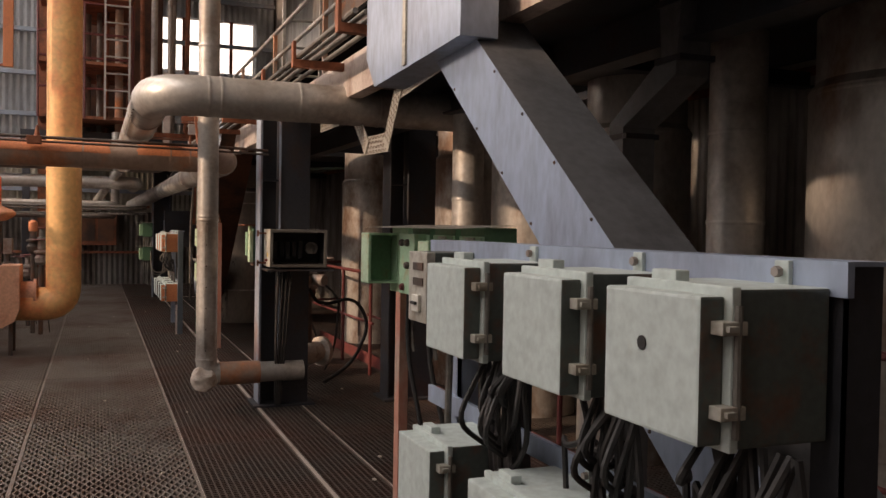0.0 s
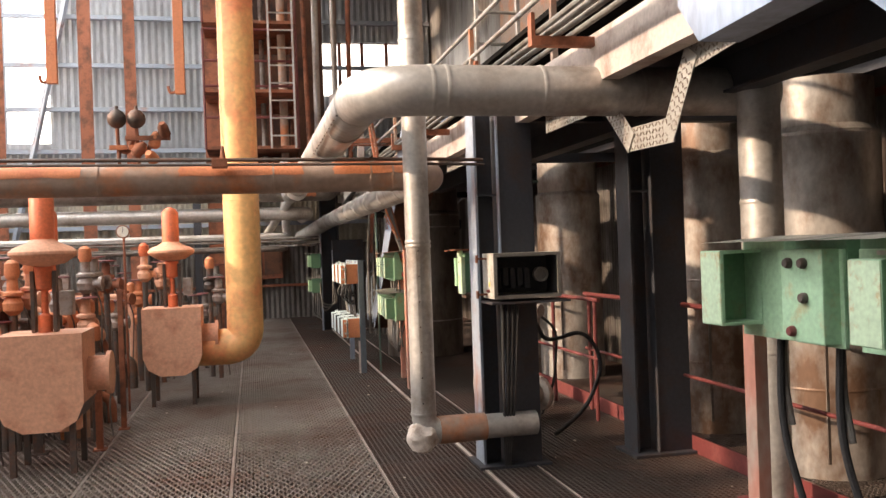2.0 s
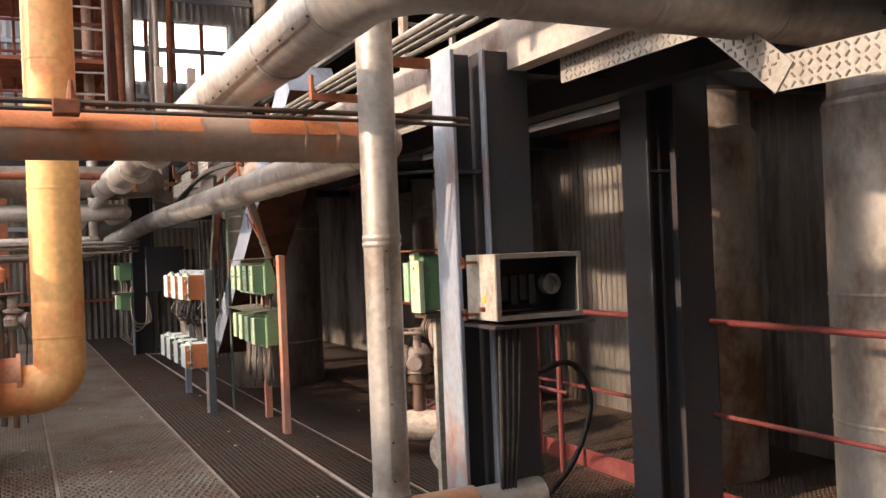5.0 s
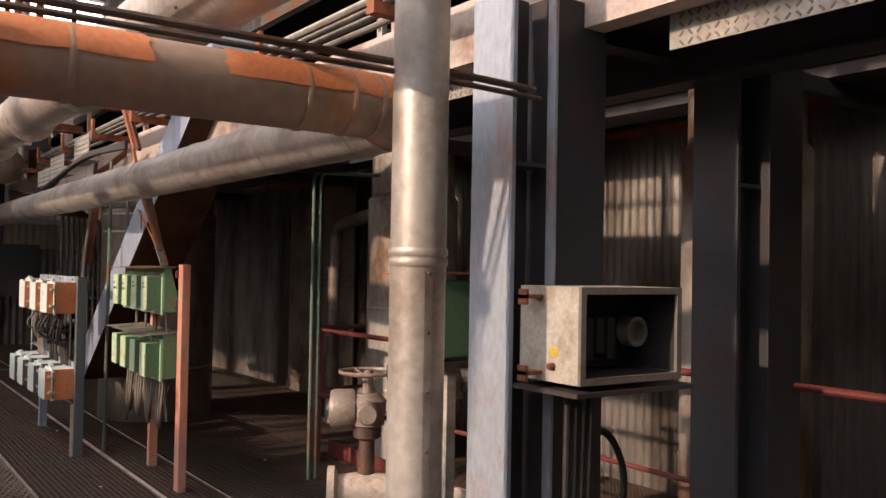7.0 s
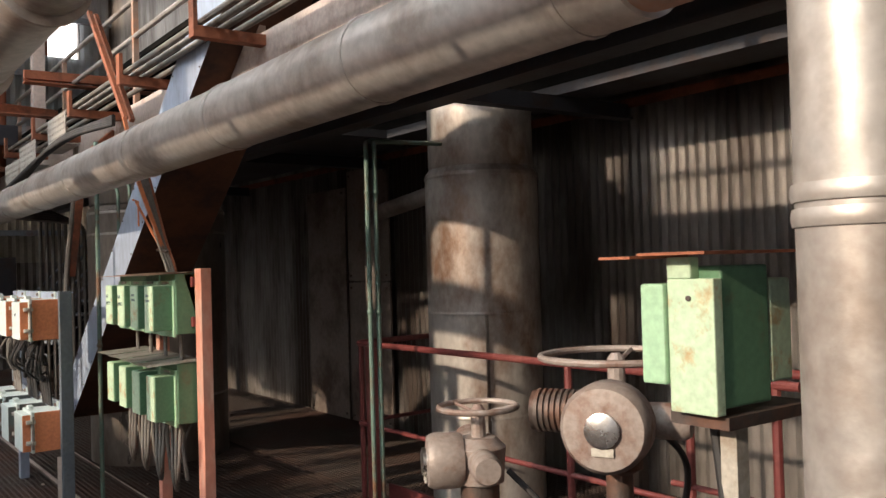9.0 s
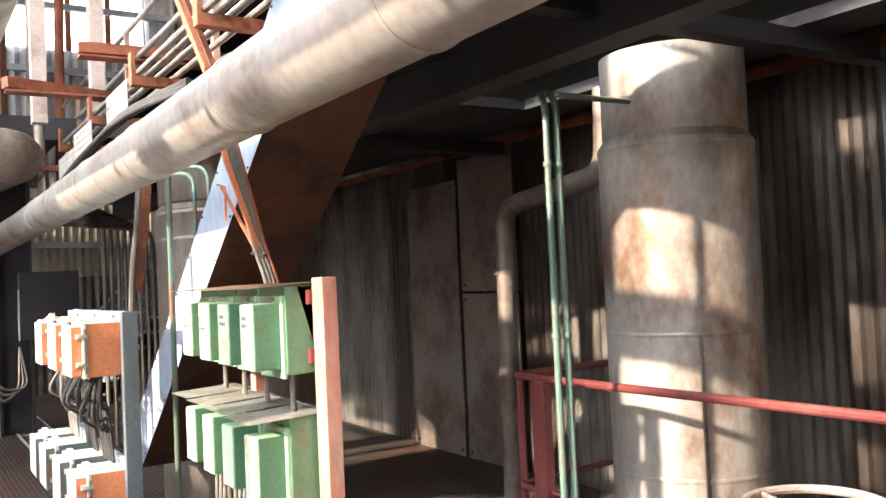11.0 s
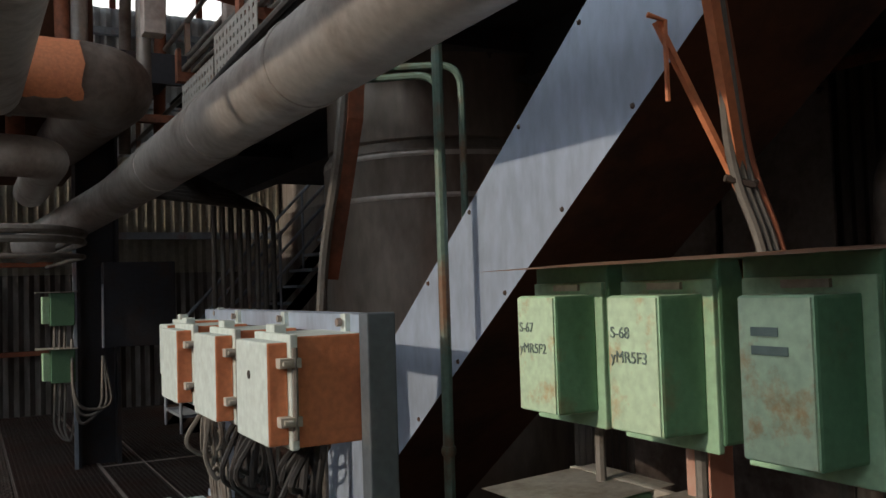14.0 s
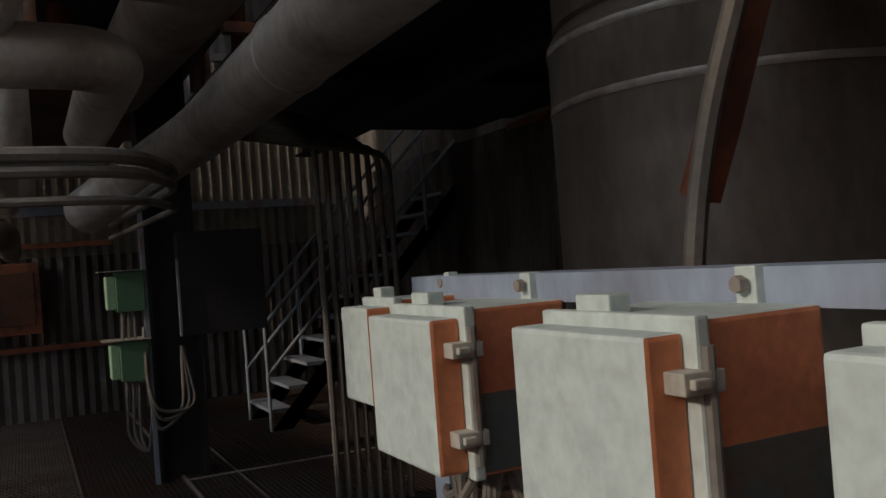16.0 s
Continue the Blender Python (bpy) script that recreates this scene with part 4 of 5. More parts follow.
for z, r, y, m in ((2.13, 0.10, 14.95, CLAD), (1.78, 0.05, 14.6, CLAD), (1.60, 0.045, 15.0, CLAD_DARK), (2.45, 0.04, 13.6, RUST)):
    pipe("header_pipe", "dusty clad header pipe across the plant", m, [(-8.9, y, z), (0.25 if r < 0.09 else 0.6, y, z), (0.25 if r < 0.09 else 0.6, y + 1.5, z)], r, 0.2, [((x, y, z), (1, 0, 0)) for x in (-4.5, -3, -1.6, -0.4)])
for x, z0 in ((-0.92, 3.2), (-2.15, 3.3)):
    top = thing("hanging_duct", "orange red hanging strut with hook end", "strut", "hanging struts", at=(x, 10.8, z0))
    part("strut", boxes((-0.05, -0.03, 0, 0.05, 0.03, 7.4), bevel=0.004), ORANGE, top)
    part("hook", tube(bmesh.new(), rounded([(0, 0, 0.05), (-0.1, 0, 0.0), (-0.12, 0, 0.08)], 0.04), 0.015, 8), RUST, top)
for x, y, w in ((-3.55, 20.5, 0.16), (-2.6, 20.0, 0.13), (-0.9, 16.6, 0.14), (-5.4, 21.0, 0.2), (-7.0, 20.5, 0.2)):
    tagged(part("hall_column", boxes((x, y, 0, x + w, y + w, 10.6), (x - 0.05, y - 0.01, 0, x + w + 0.05, y, 10.6)), RUST), "tall rust red hall column", "column")
br = thing("cross_brace", "slanted steel wind brace at the end wall", "brace")
part("bar", tube(bmesh.new(), [(-5.9, 22.2, -0.5), (-3.4, 22.2, 10.5)], 0.08, 6), STEEL_BLUE, br)

# boiler casing and upper works above the platform
casing = thing("boiler_casing", "dark rust red boiler casing with vertical pipes", "boiler")
part("casing", boxes((-0.35, 18.2, 2.7, 1.2, 21.0, 9.5), bevel=0.03), DUCT_RUST, casing)
for i in range(13):
    x = -0.75 + 0.19 * i + rnd.uniform(-0.05, 0.05)
    part("riser", tube(bmesh.new(), [(x, 16.4 + rnd.uniform(-1, 1.2), 2.56), (x, 16.4 + rnd.uniform(-1, 1), 9.6)], rnd.uniform(0.02, 0.085), 12), rnd.choice((RUST, CLAD, RUST, CLAD_RED, CLAD_DARK)), casing, smooth=True)
for z in (3.2, 4.1, 5.2, 6.4):
    part("platform", boxes((-0.9, 15.6, z, 0.55, 17.8, z + 0.05)), RUST, casing)
    for dz in (0.5, 1.0):
        part("rail", tube(bmesh.new(), [(-0.9, 15.6, z + dz), (0.55, 15.6, z + dz)], 0.02, 6), RED, casing)
    for x in (-0.9, -0.2, 0.55):
        part("rail_post", tube(bmesh.new(), [(x, 15.6, z), (x, 15.6, z + 1.0)], 0.02, 6), RED, casing)


def ladder(x, y, z0, z1, mat):
    top = thing("ladder", "pale steel ladder with rungs above the platform", "ladder")
    for dx in (0, 0.38):
        part("stile", boxes((x + dx, y, z0, x + dx + 0.03, y + 0.05, z1)), mat, top)
    for i in range(int((z1 - z0) / 0.28)):
        part("rung", tube(bmesh.new(), [(x, y + 0.025, z0 + 0.2 + 0.28 * i), (x + 0.4, y + 0.025, z0 + 0.2 + 0.28 * i)], 0.014, 6), mat, top)
    return top


ladder(0.1, 15.5, 3.2, 6.0, CLAD)
ladder(1.75, 8.9, 2.56, 6.0, CLAD)
rail = thing("platform_rail", "pale dusty handrail along the platform edge", "rail")
for z in (2.85, 3.1, 3.35):
    part("rail", tube(bmesh.new(), [(1.6, -6, z), (1.6, 22.4, z)], 0.018, 8), CLAD, rail)
for i in range(15):
    part("post", boxes((1.585, -5.5 + 2 * i, 2.56, 1.62, -5.46 + 2 * i, 3.36)), CLAD_RED, rail)
for i in range(11):
    y = 4.6 + 1.15 * i
    tagged(part("outrigger", boxes((1.2, y, 2.55, 1.62, y + 0.06, 2.60), (1.2, y, 2.60, 1.22, y + 0.06, 2.72)), RUST), "rusty cable outrigger at platform edge", "bracket")
for dx, dz in ((0.0, 0.0), (0.06, 0.0), (0.12, 0.0), (0.2, 0.0)):
    pipe("edge_conduit", "dusty conduit along the platform edge", GREY_CABLE, [(1.24 + dx, 4.4, 2.62), (1.24 + dx, 15.0, 2.62)], 0.016, 0.1, segs=8, group="edge conduits")
# upper wall of pale sheet above the platform
tagged(part("wall_upper_east", boxes((4.1, 6.0, 2.6, 4.15, 16, 6.0)), CLAD_RED), "reddish sheet wall above the platform", "wall", kind="structure")

# hood over the near duct and chequer plate edge strips
hood = thing("sheet_hood", "pale grey folded sheet hood over the duct", "hood")
bm = bmesh.new()
pr = [(3.10, 2.24), (4.21, 2.20), (4.35, 2.36), (4.35, 2.75), (3.10, 2.75)]
f1, f2 = [bm.verts.new((1.29, a, b)) for a, b in pr], [bm.verts.new((1.45, a, b)) for a, b in pr]
bm.faces.new(f1), bm.faces.new(f2[::-1])
for i in range(5):
    bm.faces.new((f1[i], f2[i], f2[(i + 1) % 5], f1[(i + 1) % 5]))
bmesh.ops.recalc_face_normals(bm, faces=bm.faces)
part("casing", bm, DUCT, hood)
part("rib", boxes((1.28, 3.72, 2.23, 1.295, 3.76, 2.74)), TIN, hood)


def chequer_strip(pts, name, label):
    """A bent ribbon of raised-pattern plate in the plane x = 1.68, from (y, z) centres."""
    top = thing(name, label, "plate")
    for k, ((y0, z0), (y1, z1)) in enumerate(zip(pts, pts[1:])):
        d = Vector((0, y1 - y0, z1 - z0))
        L = d.length
        d.normalize()
        n = Vector((0, -d.z, d.y))
        m = Matrix(((1, 0, 0, 1.68 + 0.008 * (k % 2)), (0, d.y, n.y, y0), (0, d.z, n.z, z0), (0, 0, 0, 1)))
        bm = boxes((-0.003, -0.03, -0.06, 0.003, L + 0.03, 0.06))
        bmesh.ops.transform(bm, matrix=m, verts=bm.verts)
        part("plate", bm, CHEQUER, top)
        bm = bmesh.new()
        for i in range(int(L / 0.035)):
            for j in range(4):
                q = pose(-0.004, 0.02 + i * 0.035, -0.045 + j * 0.03, 45 if (i + j) % 2 else -45, 0, 0)
                box(bm, -0.002, -0.011, -0.0035, 0.002, 0.011, 0.0035, m=m @ q)
        tagged(part("raised_pattern", bm, CLAD_DARK, top), kind="stuff")
    return top


chequer_strip([(5.93, 2.28), (5.65, 2.04), (5.2, 2.03), (4.99, 2.33), (4.2, 2.40)], "chequer_plate", "bent chequer plate edge under the pipe")
chequer_strip([(6.9, 2.31), (5.95, 2.31)], "chequer_plate", "straight chequer plate edge strip")
chequer_strip([(9.9, 2.33), (7.5, 2.33)], "chequer_plate", "long chequer plate edge strip by the column")

# motor-driven valves behind the standing pipe
def actuator(x, y, z, turn, label, big):
    top = thing("valve_actuator", label, "actuator", "valve actuators", at=(x, y, 0))
    top.rotation_euler[2] = radians(turn)
    part("yoke", lathe([(0.10, 0.25), (0.10, 0.28), (0.05, 0.3), (0.045, z - 0.2), (0.08, z - 0.18), (0.08, z - 0.1)], 16), IRON, top, smooth=True)
    part("gear_housing", lathe([(0.05, -0.1), (0.10, -0.08), (0.11, 0.06), (0.07, 0.1)], 20, Matrix.Translation((0, 0, z - 0.03))), MOTOR, top, smooth=True)
    k = 1.15 if big else 0.9
    drum = part("switch_drum", lathe([(0.0, 0.07), (0.115 * k, 0.07), (0.125 * k, 0.09), (0.125 * k, 0.19), (0.112 * k, 0.212), (0.04, 0.22)], 28, pose(0, 0, z - 0.02, 0, -90, 0)), MOTOR, top, smooth=True)
    part("sight_glass", lathe([(0.056, 0.213), (0.056, 0.232), (0.045, 0.236)], 20, pose(0, 0, z - 0.02, 0, -90, 0)), CHROME, drum, smooth=True)
    part("name_plate", boxes((-0.226, -0.035, z - 0.1, -0.22, 0.035, z - 0.075)), TIN, drum)
    ribs = [(0.0, 0.08)]
    for i in range(9):
        ribs += [(0.075, 0.1 + 0.02 * i), (0.075, 0.112 + 0.02 * i), (0.066, 0.113 + 0.02 * i), (0.066, 0.119 + 0.02 * i)]
    ribs += [(0.07, 0.29), (0.01, 0.3)]
    part("motor", lathe(ribs, 20, pose(0, 0, z + 0.0, -90, 0, 0)), IRON if big else MOTOR, top, smooth=True)
    part("terminal_drum", lathe([(0.01, 0.08), (0.06, 0.08), (0.06, 0.22), (0.05, 0.24), (0.01, 0.24)], 20, pose(0, 0, z - 0.02, 90, 0, 0)), MOTOR, top, smooth=True)
    R = 0.25 if big else 0.16
    bm = bmesh.new()
    tube(bm, [(R * math.cos(2 * math.pi * i / 32), R * math.sin(2 * math.pi * i / 32), z + 0.19) for i in range(33)], 0.012, 8)
    wheel = part("handwheel", bm, MOTOR, top, smooth=True)
    for a in (0, 120, 240):
        part("spoke", tube(bmesh.new(), [(0, 0, z + 0.16), (R * math.cos(radians(a)), R * math.sin(radians(a)), z + 0.19)], 0.008, 6), MOTOR, wheel)
    part("hub", lathe([(0.03, z + 0.06), (0.03, z + 0.18), (0.015, z + 0.2)], 12), MOTOR, top)
    part("valve_body", lathe([(0.10, -0.22), (0.15, -0.22), (0.15, -0.18), (0.10, -0.16), (0.12, 0), (0.10, 0.16), (0.15, 0.18), (0.15, 0.22), (0.1, 0.22)], 20, pose(0, 0, 0.22, 0, 90, 0)), PLASTER, top, smooth=True)
    part("cable", tube(bmesh.new(), rounded([(0.1, -0.1, z - 0.05), (0.25, -0.2, z - 0.2), (0.3, -0.1, 0.3), (0.35, 0.1, 0.0)], 0.15), 0.012, 8), BLACK, top)
    return top


actuator(1.99, 9.38, 0.72, -30, "grey pink valve actuator with handwheel and yellow marks", False)
actuator(1.97, 8.60, 0.98, 30, "large grey valve actuator with ribbed motor", True)
cb = thing("local_panel", "cream green switch panel with rusty hood on bracket", "switch box", at=(1.24, 7.658, 1.17))
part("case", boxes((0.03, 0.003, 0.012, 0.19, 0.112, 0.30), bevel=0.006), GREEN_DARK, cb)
part("front", boxes((0.0, 0.0, 0.0, 0.03, 0.115, 0.275), (0.0, 0.055, 0.275, 0.03, 0.115, 0.32), bevel=0.004), CREAM, cb)
part("rear_case", boxes((0.192, 0.003, 0.05, 0.27, 0.14, 0.27), bevel=0.006), CREAM, cb)
part("side_door", boxes((-0.012, 0.116, 0.055, 0.06, 0.178, 0.265), bevel=0.006), GREEN, cb)
part("hood", boxes((-0.05, -0.02, 0.324, 0.30, 0.15, 0.330), (-0.07, 0.152, 0.318, 0.12, 0.24, 0.324)), RUST, cb)
part("screw", lathe([(0.006, 0), (0.006, 0.004)], 8, Matrix.Translation((0.0, 0.06, 0.235)) @ pose(0, 0, 0, 0, -90, 0)), IRON, cb)
part("shelf", boxes((0.03, -0.005, -0.03, 0.34, 0.14, -0.004)), IRON, cb)
part("bracket", boxes((0.1, 0.03, -1.17, 0.14, 0.07, -0.03)), TIN, cb)
part("cable", tube(bmesh.new(), rounded([(0.12, 0.1, -0.02), (0.1, 0.05, -0.3), (0.3, 0.3, -0.5), (0.3, 0.6, -0.6)], 0.2), 0.012, 8), BLACK, cb)
loop = thing("hose_loop", "black hose looping behind the column", "hose")
part("hose", tube(bmesh.new(), rounded([(1.7, 7.35, 0.95), (1.85, 7.6, 0.78), (2.2, 7.7, 0.86), (2.35, 7.7, 0.6), (2.2, 7.7, 0.25), (1.9, 7.6, 0.1)], 0.2), 0.016, 10), BLACK, loop)
pl = thing("pipe_boot", "lumpy white plaster boot round the pipe foot", "insulation")
bm = bmesh.new()
bmesh.ops.create_icosphere(bm, subdivisions=3, radius=0.105, matrix=Matrix.Translation((0.80, 7.10, 0.27)))
for v in bm.verts:
    v.co += (v.co - Vector((0.80, 7.10, 0.27))) * 0.35 * noise.noise(v.co * 14)
part("boot", bm, PLASTER, pl, smooth=True)
pipe("foot_pipe", "dusty pink clad pipe at the floor", CLAD_RED, [(0.92, 7.13, 0.30), (1.24, 7.14, 0.30)], 0.092, 0.1)

# ================= far end =================
dk = thing("end_column", "dark steel column with cable loops", "column", at=(1.07, 18.5, 0))
part("upright", boxes((0, 0, 0, 0.03, 0.3, 3.0), (0.03, 0.14, 0, 0.32, 0.17, 3.0), (0.32, 0, 0, 0.35, 0.3, 3.0)), STEEL_DARK, dk)
part("edge_angle", boxes((-0.03, -0.02, 0, 0.0, 0.02, 2.2)), STEEL_BLUE, dk)
part("panel", boxes((0.2, -0.14, 1.02, 0.8, -0.002, 1.75), bevel=0.006), STEEL_DARK, dk)
part("panel_edge", boxes((0.185, -0.155, 1.02, 0.2, -0.13, 1.56)), STEEL_BLUE, dk)
for k in range(3):
    part("cable", tube(bmesh.new(), rounded([(0.2, -0.05, 0.95), (0.18 + 0.05 * k, -0.1, 0.5), (0.0, -0.12, 0.35 + 0.08 * k), (-0.05, -0.1, 0.7), (-0.04, 0.0, 1.1)], 0.15), 0.014, 8), GREY_CABLE, dk)
for z, h in ((1.22, 0.28), (0.74, 0.28)):
    b = thing("switch_box", "green switch box pair on the end column", "switch box", "end green boxes", at=(0.80, 18.45, z))
    part("case", boxes((0.06, 0, 0, 0.25, 0.2, h), bevel=0.006), GREEN_DARK, b)
    part("door", boxes((0.0, 0.02, 0.02, 0.06, 0.1, h - 0.03), bevel=0.006), GREEN, b)
    part("door", boxes((0.0, 0.11, 0.02, 0.06, 0.19, h - 0.03), bevel=0.006), GREEN, b)
    part("hood", boxes((-0.05, -0.03, h + 0.004, 0.27, 0.23, h + 0.01)), TIN, b)
    for k in range(3):
        part("cable", tube(bmesh.new(), rounded([(0.1 + 0.04 * k, 0.1, 0), (0.08 + 0.04 * k, 0.05, -0.4), (0.2, 0.0, -0.52), (0.25, 0.1, -0.3)], 0.12), 0.011, 6), GREY_CABLE, b)
for i in range(8):
    pipe("riser_conduit", "pale dusty conduit riser in a row", GREY_CABLE, [(1.88 + 0.066 * i, 17.0, 0.0), (1.88 + 0.066 * i, 17.0, 2.3 - 0.03 * i), (1.2, 16.7 - 0.02 * i, 2.36 - 0.03 * i)], 0.02, 0.12, segs=8, group="riser conduits")
for z, r in ((1.70, 0.016), (1.74, 0.02), (1.63, 0.012)):
    pipe("cross_conduit", "pale conduit crossing the walkway end", GREY_CABLE, [(-6.0, 14.3, z), (0.55, 14.3, z), (0.75, 14.9, z + 0.02), (0.75, 17.3, z + 0.05)], r, 0.2, segs=8, group="cross conduits")
pipe("fat_pipe", "thick dark clad pipe with orange patches at the bend", CLAD_DARK, [(-8.9, 14.9, 2.5), (0.92, 14.9, 2.5), (0.92, 18.0, 2.7)], 0.19, 0.3, [((x, 14.9, 2.5), (1, 0, 0)) for x in (-1.5, -0.6, 0.1, 0.25, 0.42)])
sun_patch(0.45, 0.72, 14.9, 2.5, 0.192, -40, 60, bpy.data.objects["fat_pipe"])
pipe("drop_pipe", "pale clad drop pipe", CLAD, [(0.29, 15.6, 3.0), (0.29, 15.6, 1.75)], 0.065, 0.1, [((0.29, 15.6, 2.2), (0, 0, 1))])
pipe("drop_pipe", "pale clad slanted chute pipe", CLAD, [(0.35, 14.6, 2.35), (0.0, 15.6, 1.85)], 0.06, 0.1)
pl = thing("slant_plank", "rusty angle strut with cables by the vessel", "strut")
part("angle", tube(bmesh.new(), [(1.56, 12.9, 2.5), (1.34, 12.95, 2.3), (1.33, 12.98, 2.0), (1.32, 13.14, 1.62), (1.32, 13.2, 1.5)], 0.035, 4), RUST, pl)
part("cable", tube(bmesh.new(), rounded([(1.31, 12.95, 2.4), (1.29, 13.0, 1.9), (1.28, 13.14, 1.6), (1.28, 13.2, 1.3), (1.28, 13.2, 0.4)], 0.2), 0.018, 8), GREY_CABLE, pl)
pl = thing("slant_plank", "orange rusty angle struts with cables on the duct", "strut")
part("angle", tube(bmesh.new(), [(1.18, 11.36, 2.34), (1.27, 11.42, 1.99), (1.42, 11.5, 1.63)], 0.014, 4), ORANGE, pl)
part("angle", tube(bmesh.new(), [(1.29, 11.55, 1.90), (1.425, 11.505, 1.605)], 0.008, 4), ORANGE, pl)
part("hook", tube(bmesh.new(), [(1.27, 11.55, 1.91), (1.30, 11.54, 1.90), (1.30, 11.54, 1.76)], 0.005, 6), ORANGE, pl)
part("tie", tube(bmesh.new(), [(1.385, 11.5, 1.625), (1.43, 11.48, 1.612), (1.465, 11.5, 1.625)], 0.007, 6), IRON, pl)
for k in range(4):
    part("cable", tube(bmesh.new(), rounded([(1.26 + 0.02 * k, 11.40 + 0.02 * k, 2.1), (1.40 + 0.016 * k, 11.5, 1.64), (1.44 + 0.016 * k, 11.47, 1.5), (1.45 + 0.015 * k, 11.46, 1.25)], 0.2), 0.009, 8), RUST if k == 3 else GREY_CABLE, pl)
for dx in (0.0, 0.05):
    pipe("hook_conduit", "green grey conduit with hooked top", GREEN_PIPE, [(1.545 + dx * 1.6, 12.8, 1.30), (1.545 + dx * 1.6, 12.8, 2.12 + dx * 0.8), (1.36 + dx, 13.0, 2.13 + dx * 0.8)], 0.012, 0.08, segs=8, group="hook conduits")
pipe("front_conduit", "rusty green upright conduit before the duct", GREEN_PIPE, [(1.28, 12.325, 0.0), (1.28, 12.325, 2.34)], 0.014, 0.05, [((1.28, 12.325, 1.05), (0, 0, 1))], segs=10)


# rusty roof beams, pale posts, perforated tray sides and draped cables over the far rack
for (xa, ya, za), (xb, yb, zb), m in (((1.22, 14.2, 3.13), (2.36, 14.2, 3.15), RUST), ((0.77, 14.2, 2.86), (1.54, 14.6, 2.89), RUST)):
    bt = thing("roof_beam", "rusty steel beam under the roof lights", "beam", "roof beams")
    part("web", tube(bmesh.new(), [(xa, ya, za), (xb, yb, zb)], 0.05, 4), m, bt)
    part("flange", boxes((min(xa, xb), ya - 0.06, min(za, zb) - 0.065, max(xa, xb), ya + 0.06, min(za, zb) - 0.052)), RUST, bt)
for x, z0 in ((1.03, 3.0), (1.42, 3.0)):
    tagged(part("upper_post", boxes((x - 0.05, 14.62, 2.69, x + 0.05, 14.72, 3.9), bevel=0.004), STRIP), "pale dusty post above the pipes", "post")


def perforated_sheet(x, y, z, length, height):
    """A side sheet of a cable tray with punched holes: bars round rows of openings."""
    top = thing("cable_tray", "pale perforated cable tray side", "cable tray", "cable trays", at=(x, y, z))
    bm = bmesh.new()
    n, k = int(length / 0.05), int(height / 0.04)
    for i in range(n + 1):
        box(bm, -0.002, i * 0.05, 0, 0.002, i * 0.05 + 0.03, height)
    for i in range(k + 1):
        box(bm, -0.0015, 0, i * 0.04, 0.0015, n * 0.05 + 0.03, i * 0.04 + 0.022)
    part("sheet", bm, CHEQUER, top)
    part("lip", boxes((-0.002, 0, -0.004, 0.09, n * 0.05 + 0.03, 0)), CHEQUER, top)
    return top


perforated_sheet(1.20, 12.75, 2.38, 0.5, 0.2)
perforated_sheet(1.12, 13.3, 2.30, 0.55, 0.18)
perforated_sheet(1.12, 13.9, 2.26, 0.55, 0.15)
drape = thing("draped_cables", "bundle of black cables draped over the tray", "cables")
for k in range(6):
    part("cable", tube(bmesh.new(), rounded([(1.36, 12.2, 2.44 + 0.01 * k), (1.16 + 0.012 * k, 12.75, 2.41 + 0.02 * (k % 3)), (1.02 + 0.02 * k, 13.3, 2.22 + 0.016 * k), (1.04 + 0.02 * k, 14.2, 2.16)], 0.3), 0.014, 8), BLACK, drape)
brace = thing("wind_brace", "rusty twin angle brace above the pipe", "brace")
for d in (0.0, 0.05):
    part("angle", tube(bmesh.new(), [(1.20 + d, 12.1 + d, 3.1), (1.20 + d, 11.4 + d, 2.34)], 0.018, 4), RUST, brace)


def stair(x0, y0, z0, n, rise, go, width, mat):
    """A flight climbing to +x with stringers, open treads and handrails."""
    top = thing("stair", "dark steel stair with open treads and handrails", "stairs")
    x1, z1 = x0 + n * go, z0 + n * rise
    for dy in (0.0, width):
        bm = bmesh.new()
        v = [bm.verts.new((x, y0 + dy, z)) for x, z in ((x0, z0), (x0 + 0.2, z0), (x1, z1 - 0.1), (x1, z1 + 0.1))]
        f = bm.faces.new(v)
        bmesh.ops.solidify(bm, geom=[f], thickness=0.012)
        part("stringer", bm, STEEL_DARK, top)
        for h in (0.5, 0.95):
            part("handrail", tube(bmesh.new(), [(x0, y0 + dy, z0 + h), (x1, y0 + dy, z1 + h)], 0.018, 8), STEEL_BLUE, top)
        for k in range(0, n + 1, 3):
            part("baluster", tube(bmesh.new(), [(x0 + k * go, y0 + dy, z0 + k * rise), (x0 + k * go, y0 + dy, z0 + k * rise + 0.95)], 0.016, 8), STEEL_BLUE, top)
    for k in range(n):
        part("tread", boxes((x0 + k * go, y0, z0 + (k + 1) * rise - 0.03, x0 + (k + 1) * go + 0.02, y0 + width, z0 + (k + 1) * rise)), STEEL_BLUE, top)
    return top


stair(2.2, 19.8, 0.0, 11, 0.19, 0.185, 0.8, STEEL_DARK)
wp = thing("wall_panel", "dull red wall cabinet on the end wall", "cabinet", at=(-0.45, 22.2, 0.95))
part("case", boxes((0, 0, 0, 0.9, 0.22, 0.75), bevel=0.01), RUST, wp)
part("door", boxes((0.06, -0.015, 0.1, 0.42, 0.0, 0.65), bevel=0.004), DUCT_RUST, wp)
part("door", boxes((0.48, -0.015, 0.1, 0.84, 0.0, 0.65), bevel=0.004), DUCT_RUST, wp)
for z in (0.75, 1.85):
    tagged(part("trim", boxes((-9.0, 22.36, z, 1.2, 22.44, z + 0.06)), RUST), "rusty horizontal rail on end wall", "girt", kind="structure")
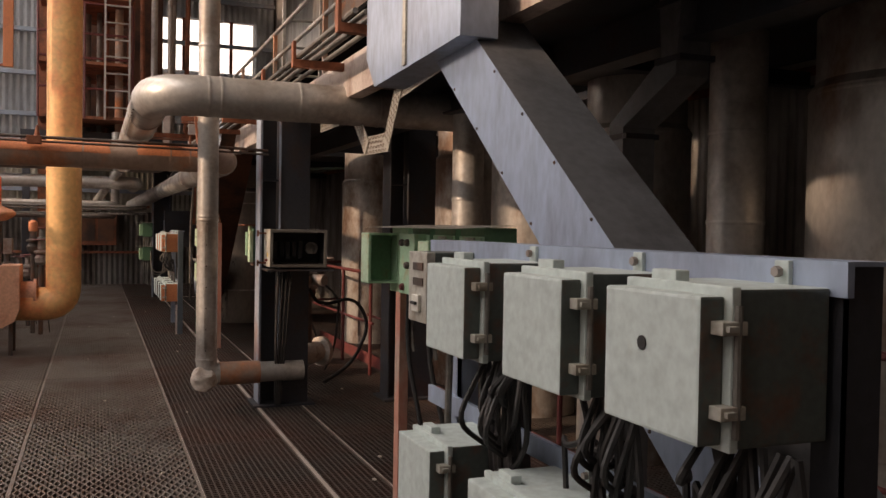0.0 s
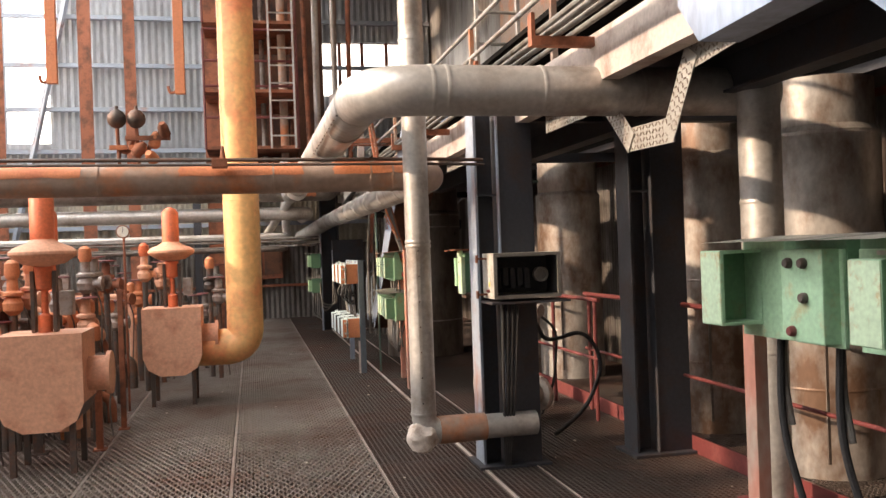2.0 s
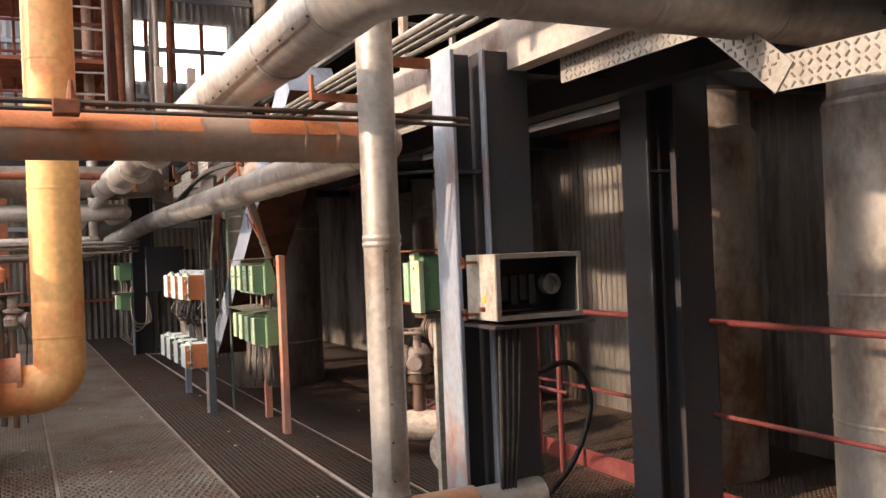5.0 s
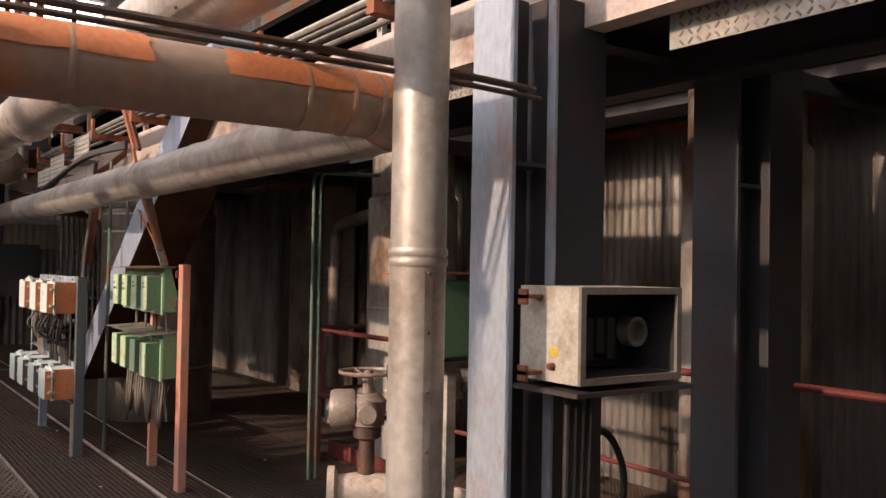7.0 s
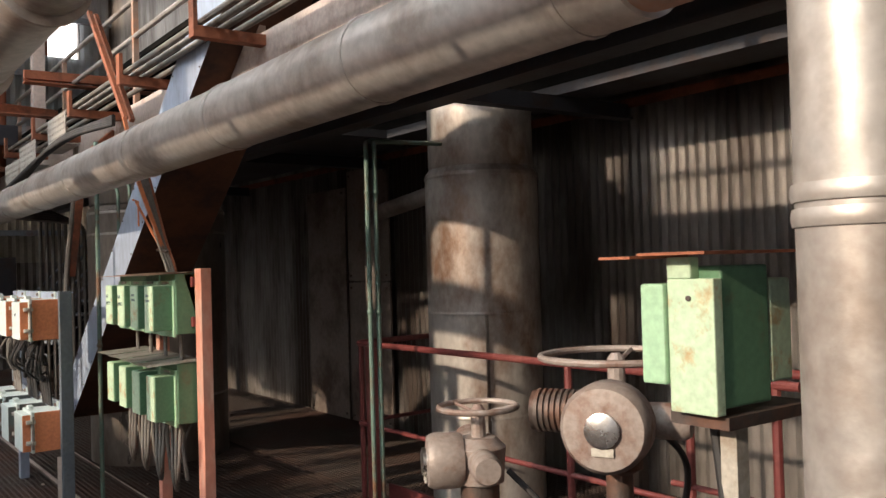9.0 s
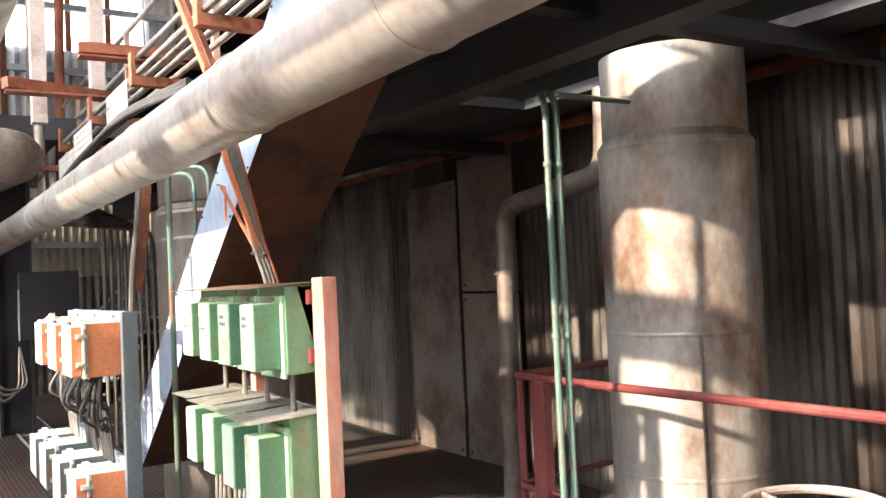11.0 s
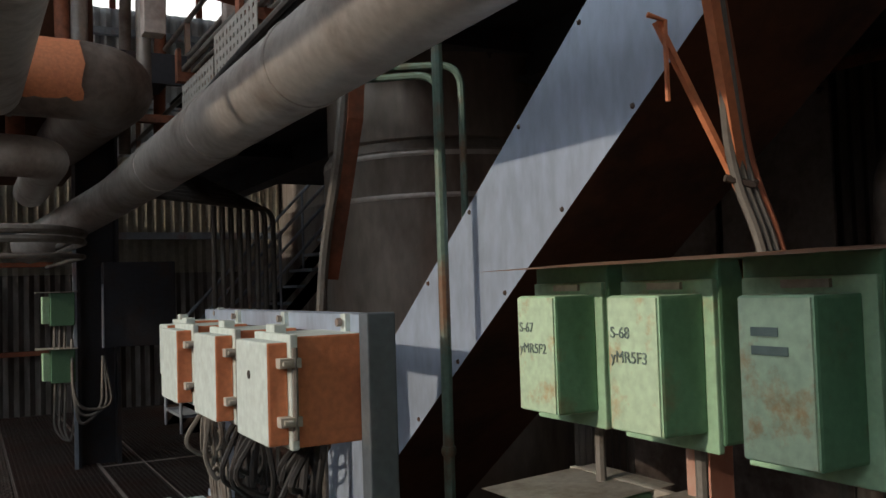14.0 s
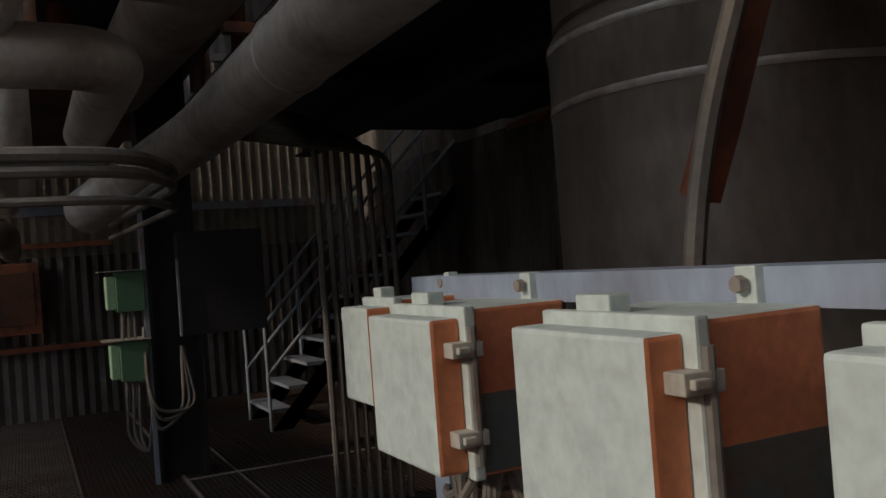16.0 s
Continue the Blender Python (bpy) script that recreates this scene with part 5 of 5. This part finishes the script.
# service platform over the far end
tagged(part("end_platform", boxes((-1.2, 16.3, 3.0, 1.55, 22.4, 3.05), (-1.2, 16.3, 2.85, 1.55, 16.36, 3.0)), STEEL_DARK), "dark service platform over the walkway end", "platform", kind="structure")
for x in (-1.15, 0.0):
    tagged(part("end_platform_beam", boxes((x, 16.36, 2.86, x + 0.1, 22.4, 3.0)), RUST), "rusty beam under the service platform", "beam", kind="structure")
for x in (-1.18,):
    tagged(part("platform_leg", boxes((x, 16.4, 0.0, x + 0.12, 16.52, 3.0)), STEEL_DARK), "dark platform leg", "post", kind="structure")
sw = thing("isolator_box", "small dark isolator box with pale switch plate", "switch box", at=(0.98, 2.60, 1.19))
part("case", boxes((0.03, 0, 0, 0.24, 0.17, 0.23), bevel=0.006), BOX_DARK, sw)
part("plate", boxes((0, 0.0, 0, 0.03, 0.17, 0.23), bevel=0.004), TIN, sw)
for z in (0.17, 0.12):
    part("label_plate", boxes((-0.004, 0.03, z, 0.0, 0.12, z + 0.025)), IRON, sw)
part("knob", boxes((-0.012, 0.045, 0.035, 0.0, 0.11, 0.09), bevel=0.003), DIAL, sw)
part("knob_bar", boxes((-0.02, 0.055, 0.058, -0.012, 0.1, 0.068)), BLACK, sw)
part("cable", tube(bmesh.new(), rounded([(0.12, 0.08, 0), (0.12, 0.1, -0.4), (0.2, 0.25, -1.19)], 0.2), 0.013, 8), GREY_CABLE, sw)

# ================= grating floor, last =================
def grating_mesh(w, l, pitch, mat):
    v, f = [], []

    def bar(x0, y0, z0, x1, y1, z1):
        k = len(v)
        v.extend([(x0, y0, z0), (x1, y0, z0), (x1, y1, z0), (x0, y1, z0), (x0, y0, z1), (x1, y0, z1), (x1, y1, z1), (x0, y1, z1)])
        f.extend([(k + a, k + b, k + c, k + d) for a, b, c, d in ((4, 5, 6, 7), (0, 1, 5, 4), (1, 2, 6, 5), (2, 3, 7, 6), (3, 0, 4, 7))])
    for i in range(int(w / pitch) + 1):
        bar(i * pitch, 0, -0.024, i * pitch + pitch * 0.3, l, 0.0)
    for i in range(int(l / pitch) + 1):
        bar(0, i * pitch, -0.02, w, i * pitch + pitch * 0.32, -0.001)
    for a in ((0, 0, w, 0.01), (0, l - 0.01, w, l), (0, 0, 0.01, l), (w - 0.01, 0, w, l)):
        bar(a[0], a[1], -0.032, a[2], a[3], 0.002)
    me = bpy.data.meshes.new("grating_panel")
    me.from_pydata(v, [], f)
    me.materials.append(mat)
    return me


def mesh_panel(w, l, mat):
    """A walkway panel of expanded steel: zigzag strands that meet at raised knots, in an edge frame."""
    v, f = [], []
    n, rows = round(l / 0.058), round(w / 0.025)
    step, gap, amp, t = (l - 0.006) / n, (w - 0.012) / rows, 0.0105, 0.0052
    for j in range(rows + 1):
        x = 0.006 + j * gap
        k = len(v)
        for i in range(n + 1):
            a = amp if (i + j) % 2 else -amp
            a = 0.0 if j in (0, rows) else a
            y = 0.003 + i * step
            v.extend([(x + a - t, y, 0.0), (x + a + t, y, 0.0), (x + a - t, y, -0.02), (x + a + t, y, -0.02)])
        for i in range(n):
            b = k + 4 * i
            f.extend([(b, b + 1, b + 5, b + 4), (b + 2, b, b + 4, b + 6), (b + 1, b + 3, b + 7, b + 5)])
    for x0, y0, x1, y1 in ((0, 0, w, 0.005), (0, l - 0.005, w, l), (0, 0.005, 0.005, l - 0.005), (w - 0.005, 0.005, w, l - 0.005)):
        k = len(v)
        v.extend([(x0, y0, -0.032), (x1, y0, -0.032), (x1, y1, -0.032), (x0, y1, -0.032), (x0, y0, -0.001), (x1, y0, -0.001), (x1, y1, -0.001), (x0, y1, -0.001)])
        f.extend([(k + a, k + b, k + c, k + d) for a, b, c, d in ((4, 5, 6, 7), (0, 1, 5, 4), (1, 2, 6, 5), (2, 3, 7, 6), (3, 0, 4, 7))])
    me = bpy.data.meshes.new("grating_panel")
    me.from_pydata(v, [], f)
    me.materials.append(mat)
    return me


for w, l, x0 in ((1.0, 1.5, -4.44), (1.0, 1.5, -3.44), (1.0, 1.5, -2.44), (1.0, 1.5, -1.44), (1.0, 1.5, -0.44), (0.66, 1.5, 0.565), (0.34, 1.5, 1.255), (1.14, 1.5, 1.605), (1.4, 1.5, 2.78)):
    me = mesh_panel(w, l, GRATE) if -3.0 < x0 < 0.5 else grating_mesh(w, l, *((0.048, GRATE) if x0 < 0.5 else (0.036, GRATE_DARK)))
    for k in range(19):
        ob = new("grating_panel", me)
        ob.location = (x0, -6.0 + 1.505 * k, 0)
        ob.parent = floor
for x, w in ((1.228, 0.024), (1.598, 0.006), (0.561, 0.004)):
    tagged(part("trim", boxes((x, -6, -0.05, x + w, 22.4, 0.006)), STRIP), "scuffed flat bar edge between gratings", "edge strip", kind="structure")
tagged(part("trim", boxes((1.252, 18.44, -0.05, 4.1, 18.47, 0.006)), STRIP), "pale edge strip across the walkway end", "edge strip", kind="structure")
chips = bmesh.new()
for i in range(60):
    q = (rnd.uniform(-1.2, 2.6), rnd.uniform(3.0, 16.0), 0.006)
    bmesh.ops.create_icosphere(chips, subdivisions=1, radius=rnd.uniform(0.005, 0.016), matrix=Matrix.Translation(q) @ Matrix.Diagonal((1, 1.4, 0.5, 1)))
tagged(part("debris", chips, PLASTER), "small pale crumbs of plaster on the grating", "debris", kind="stuff")
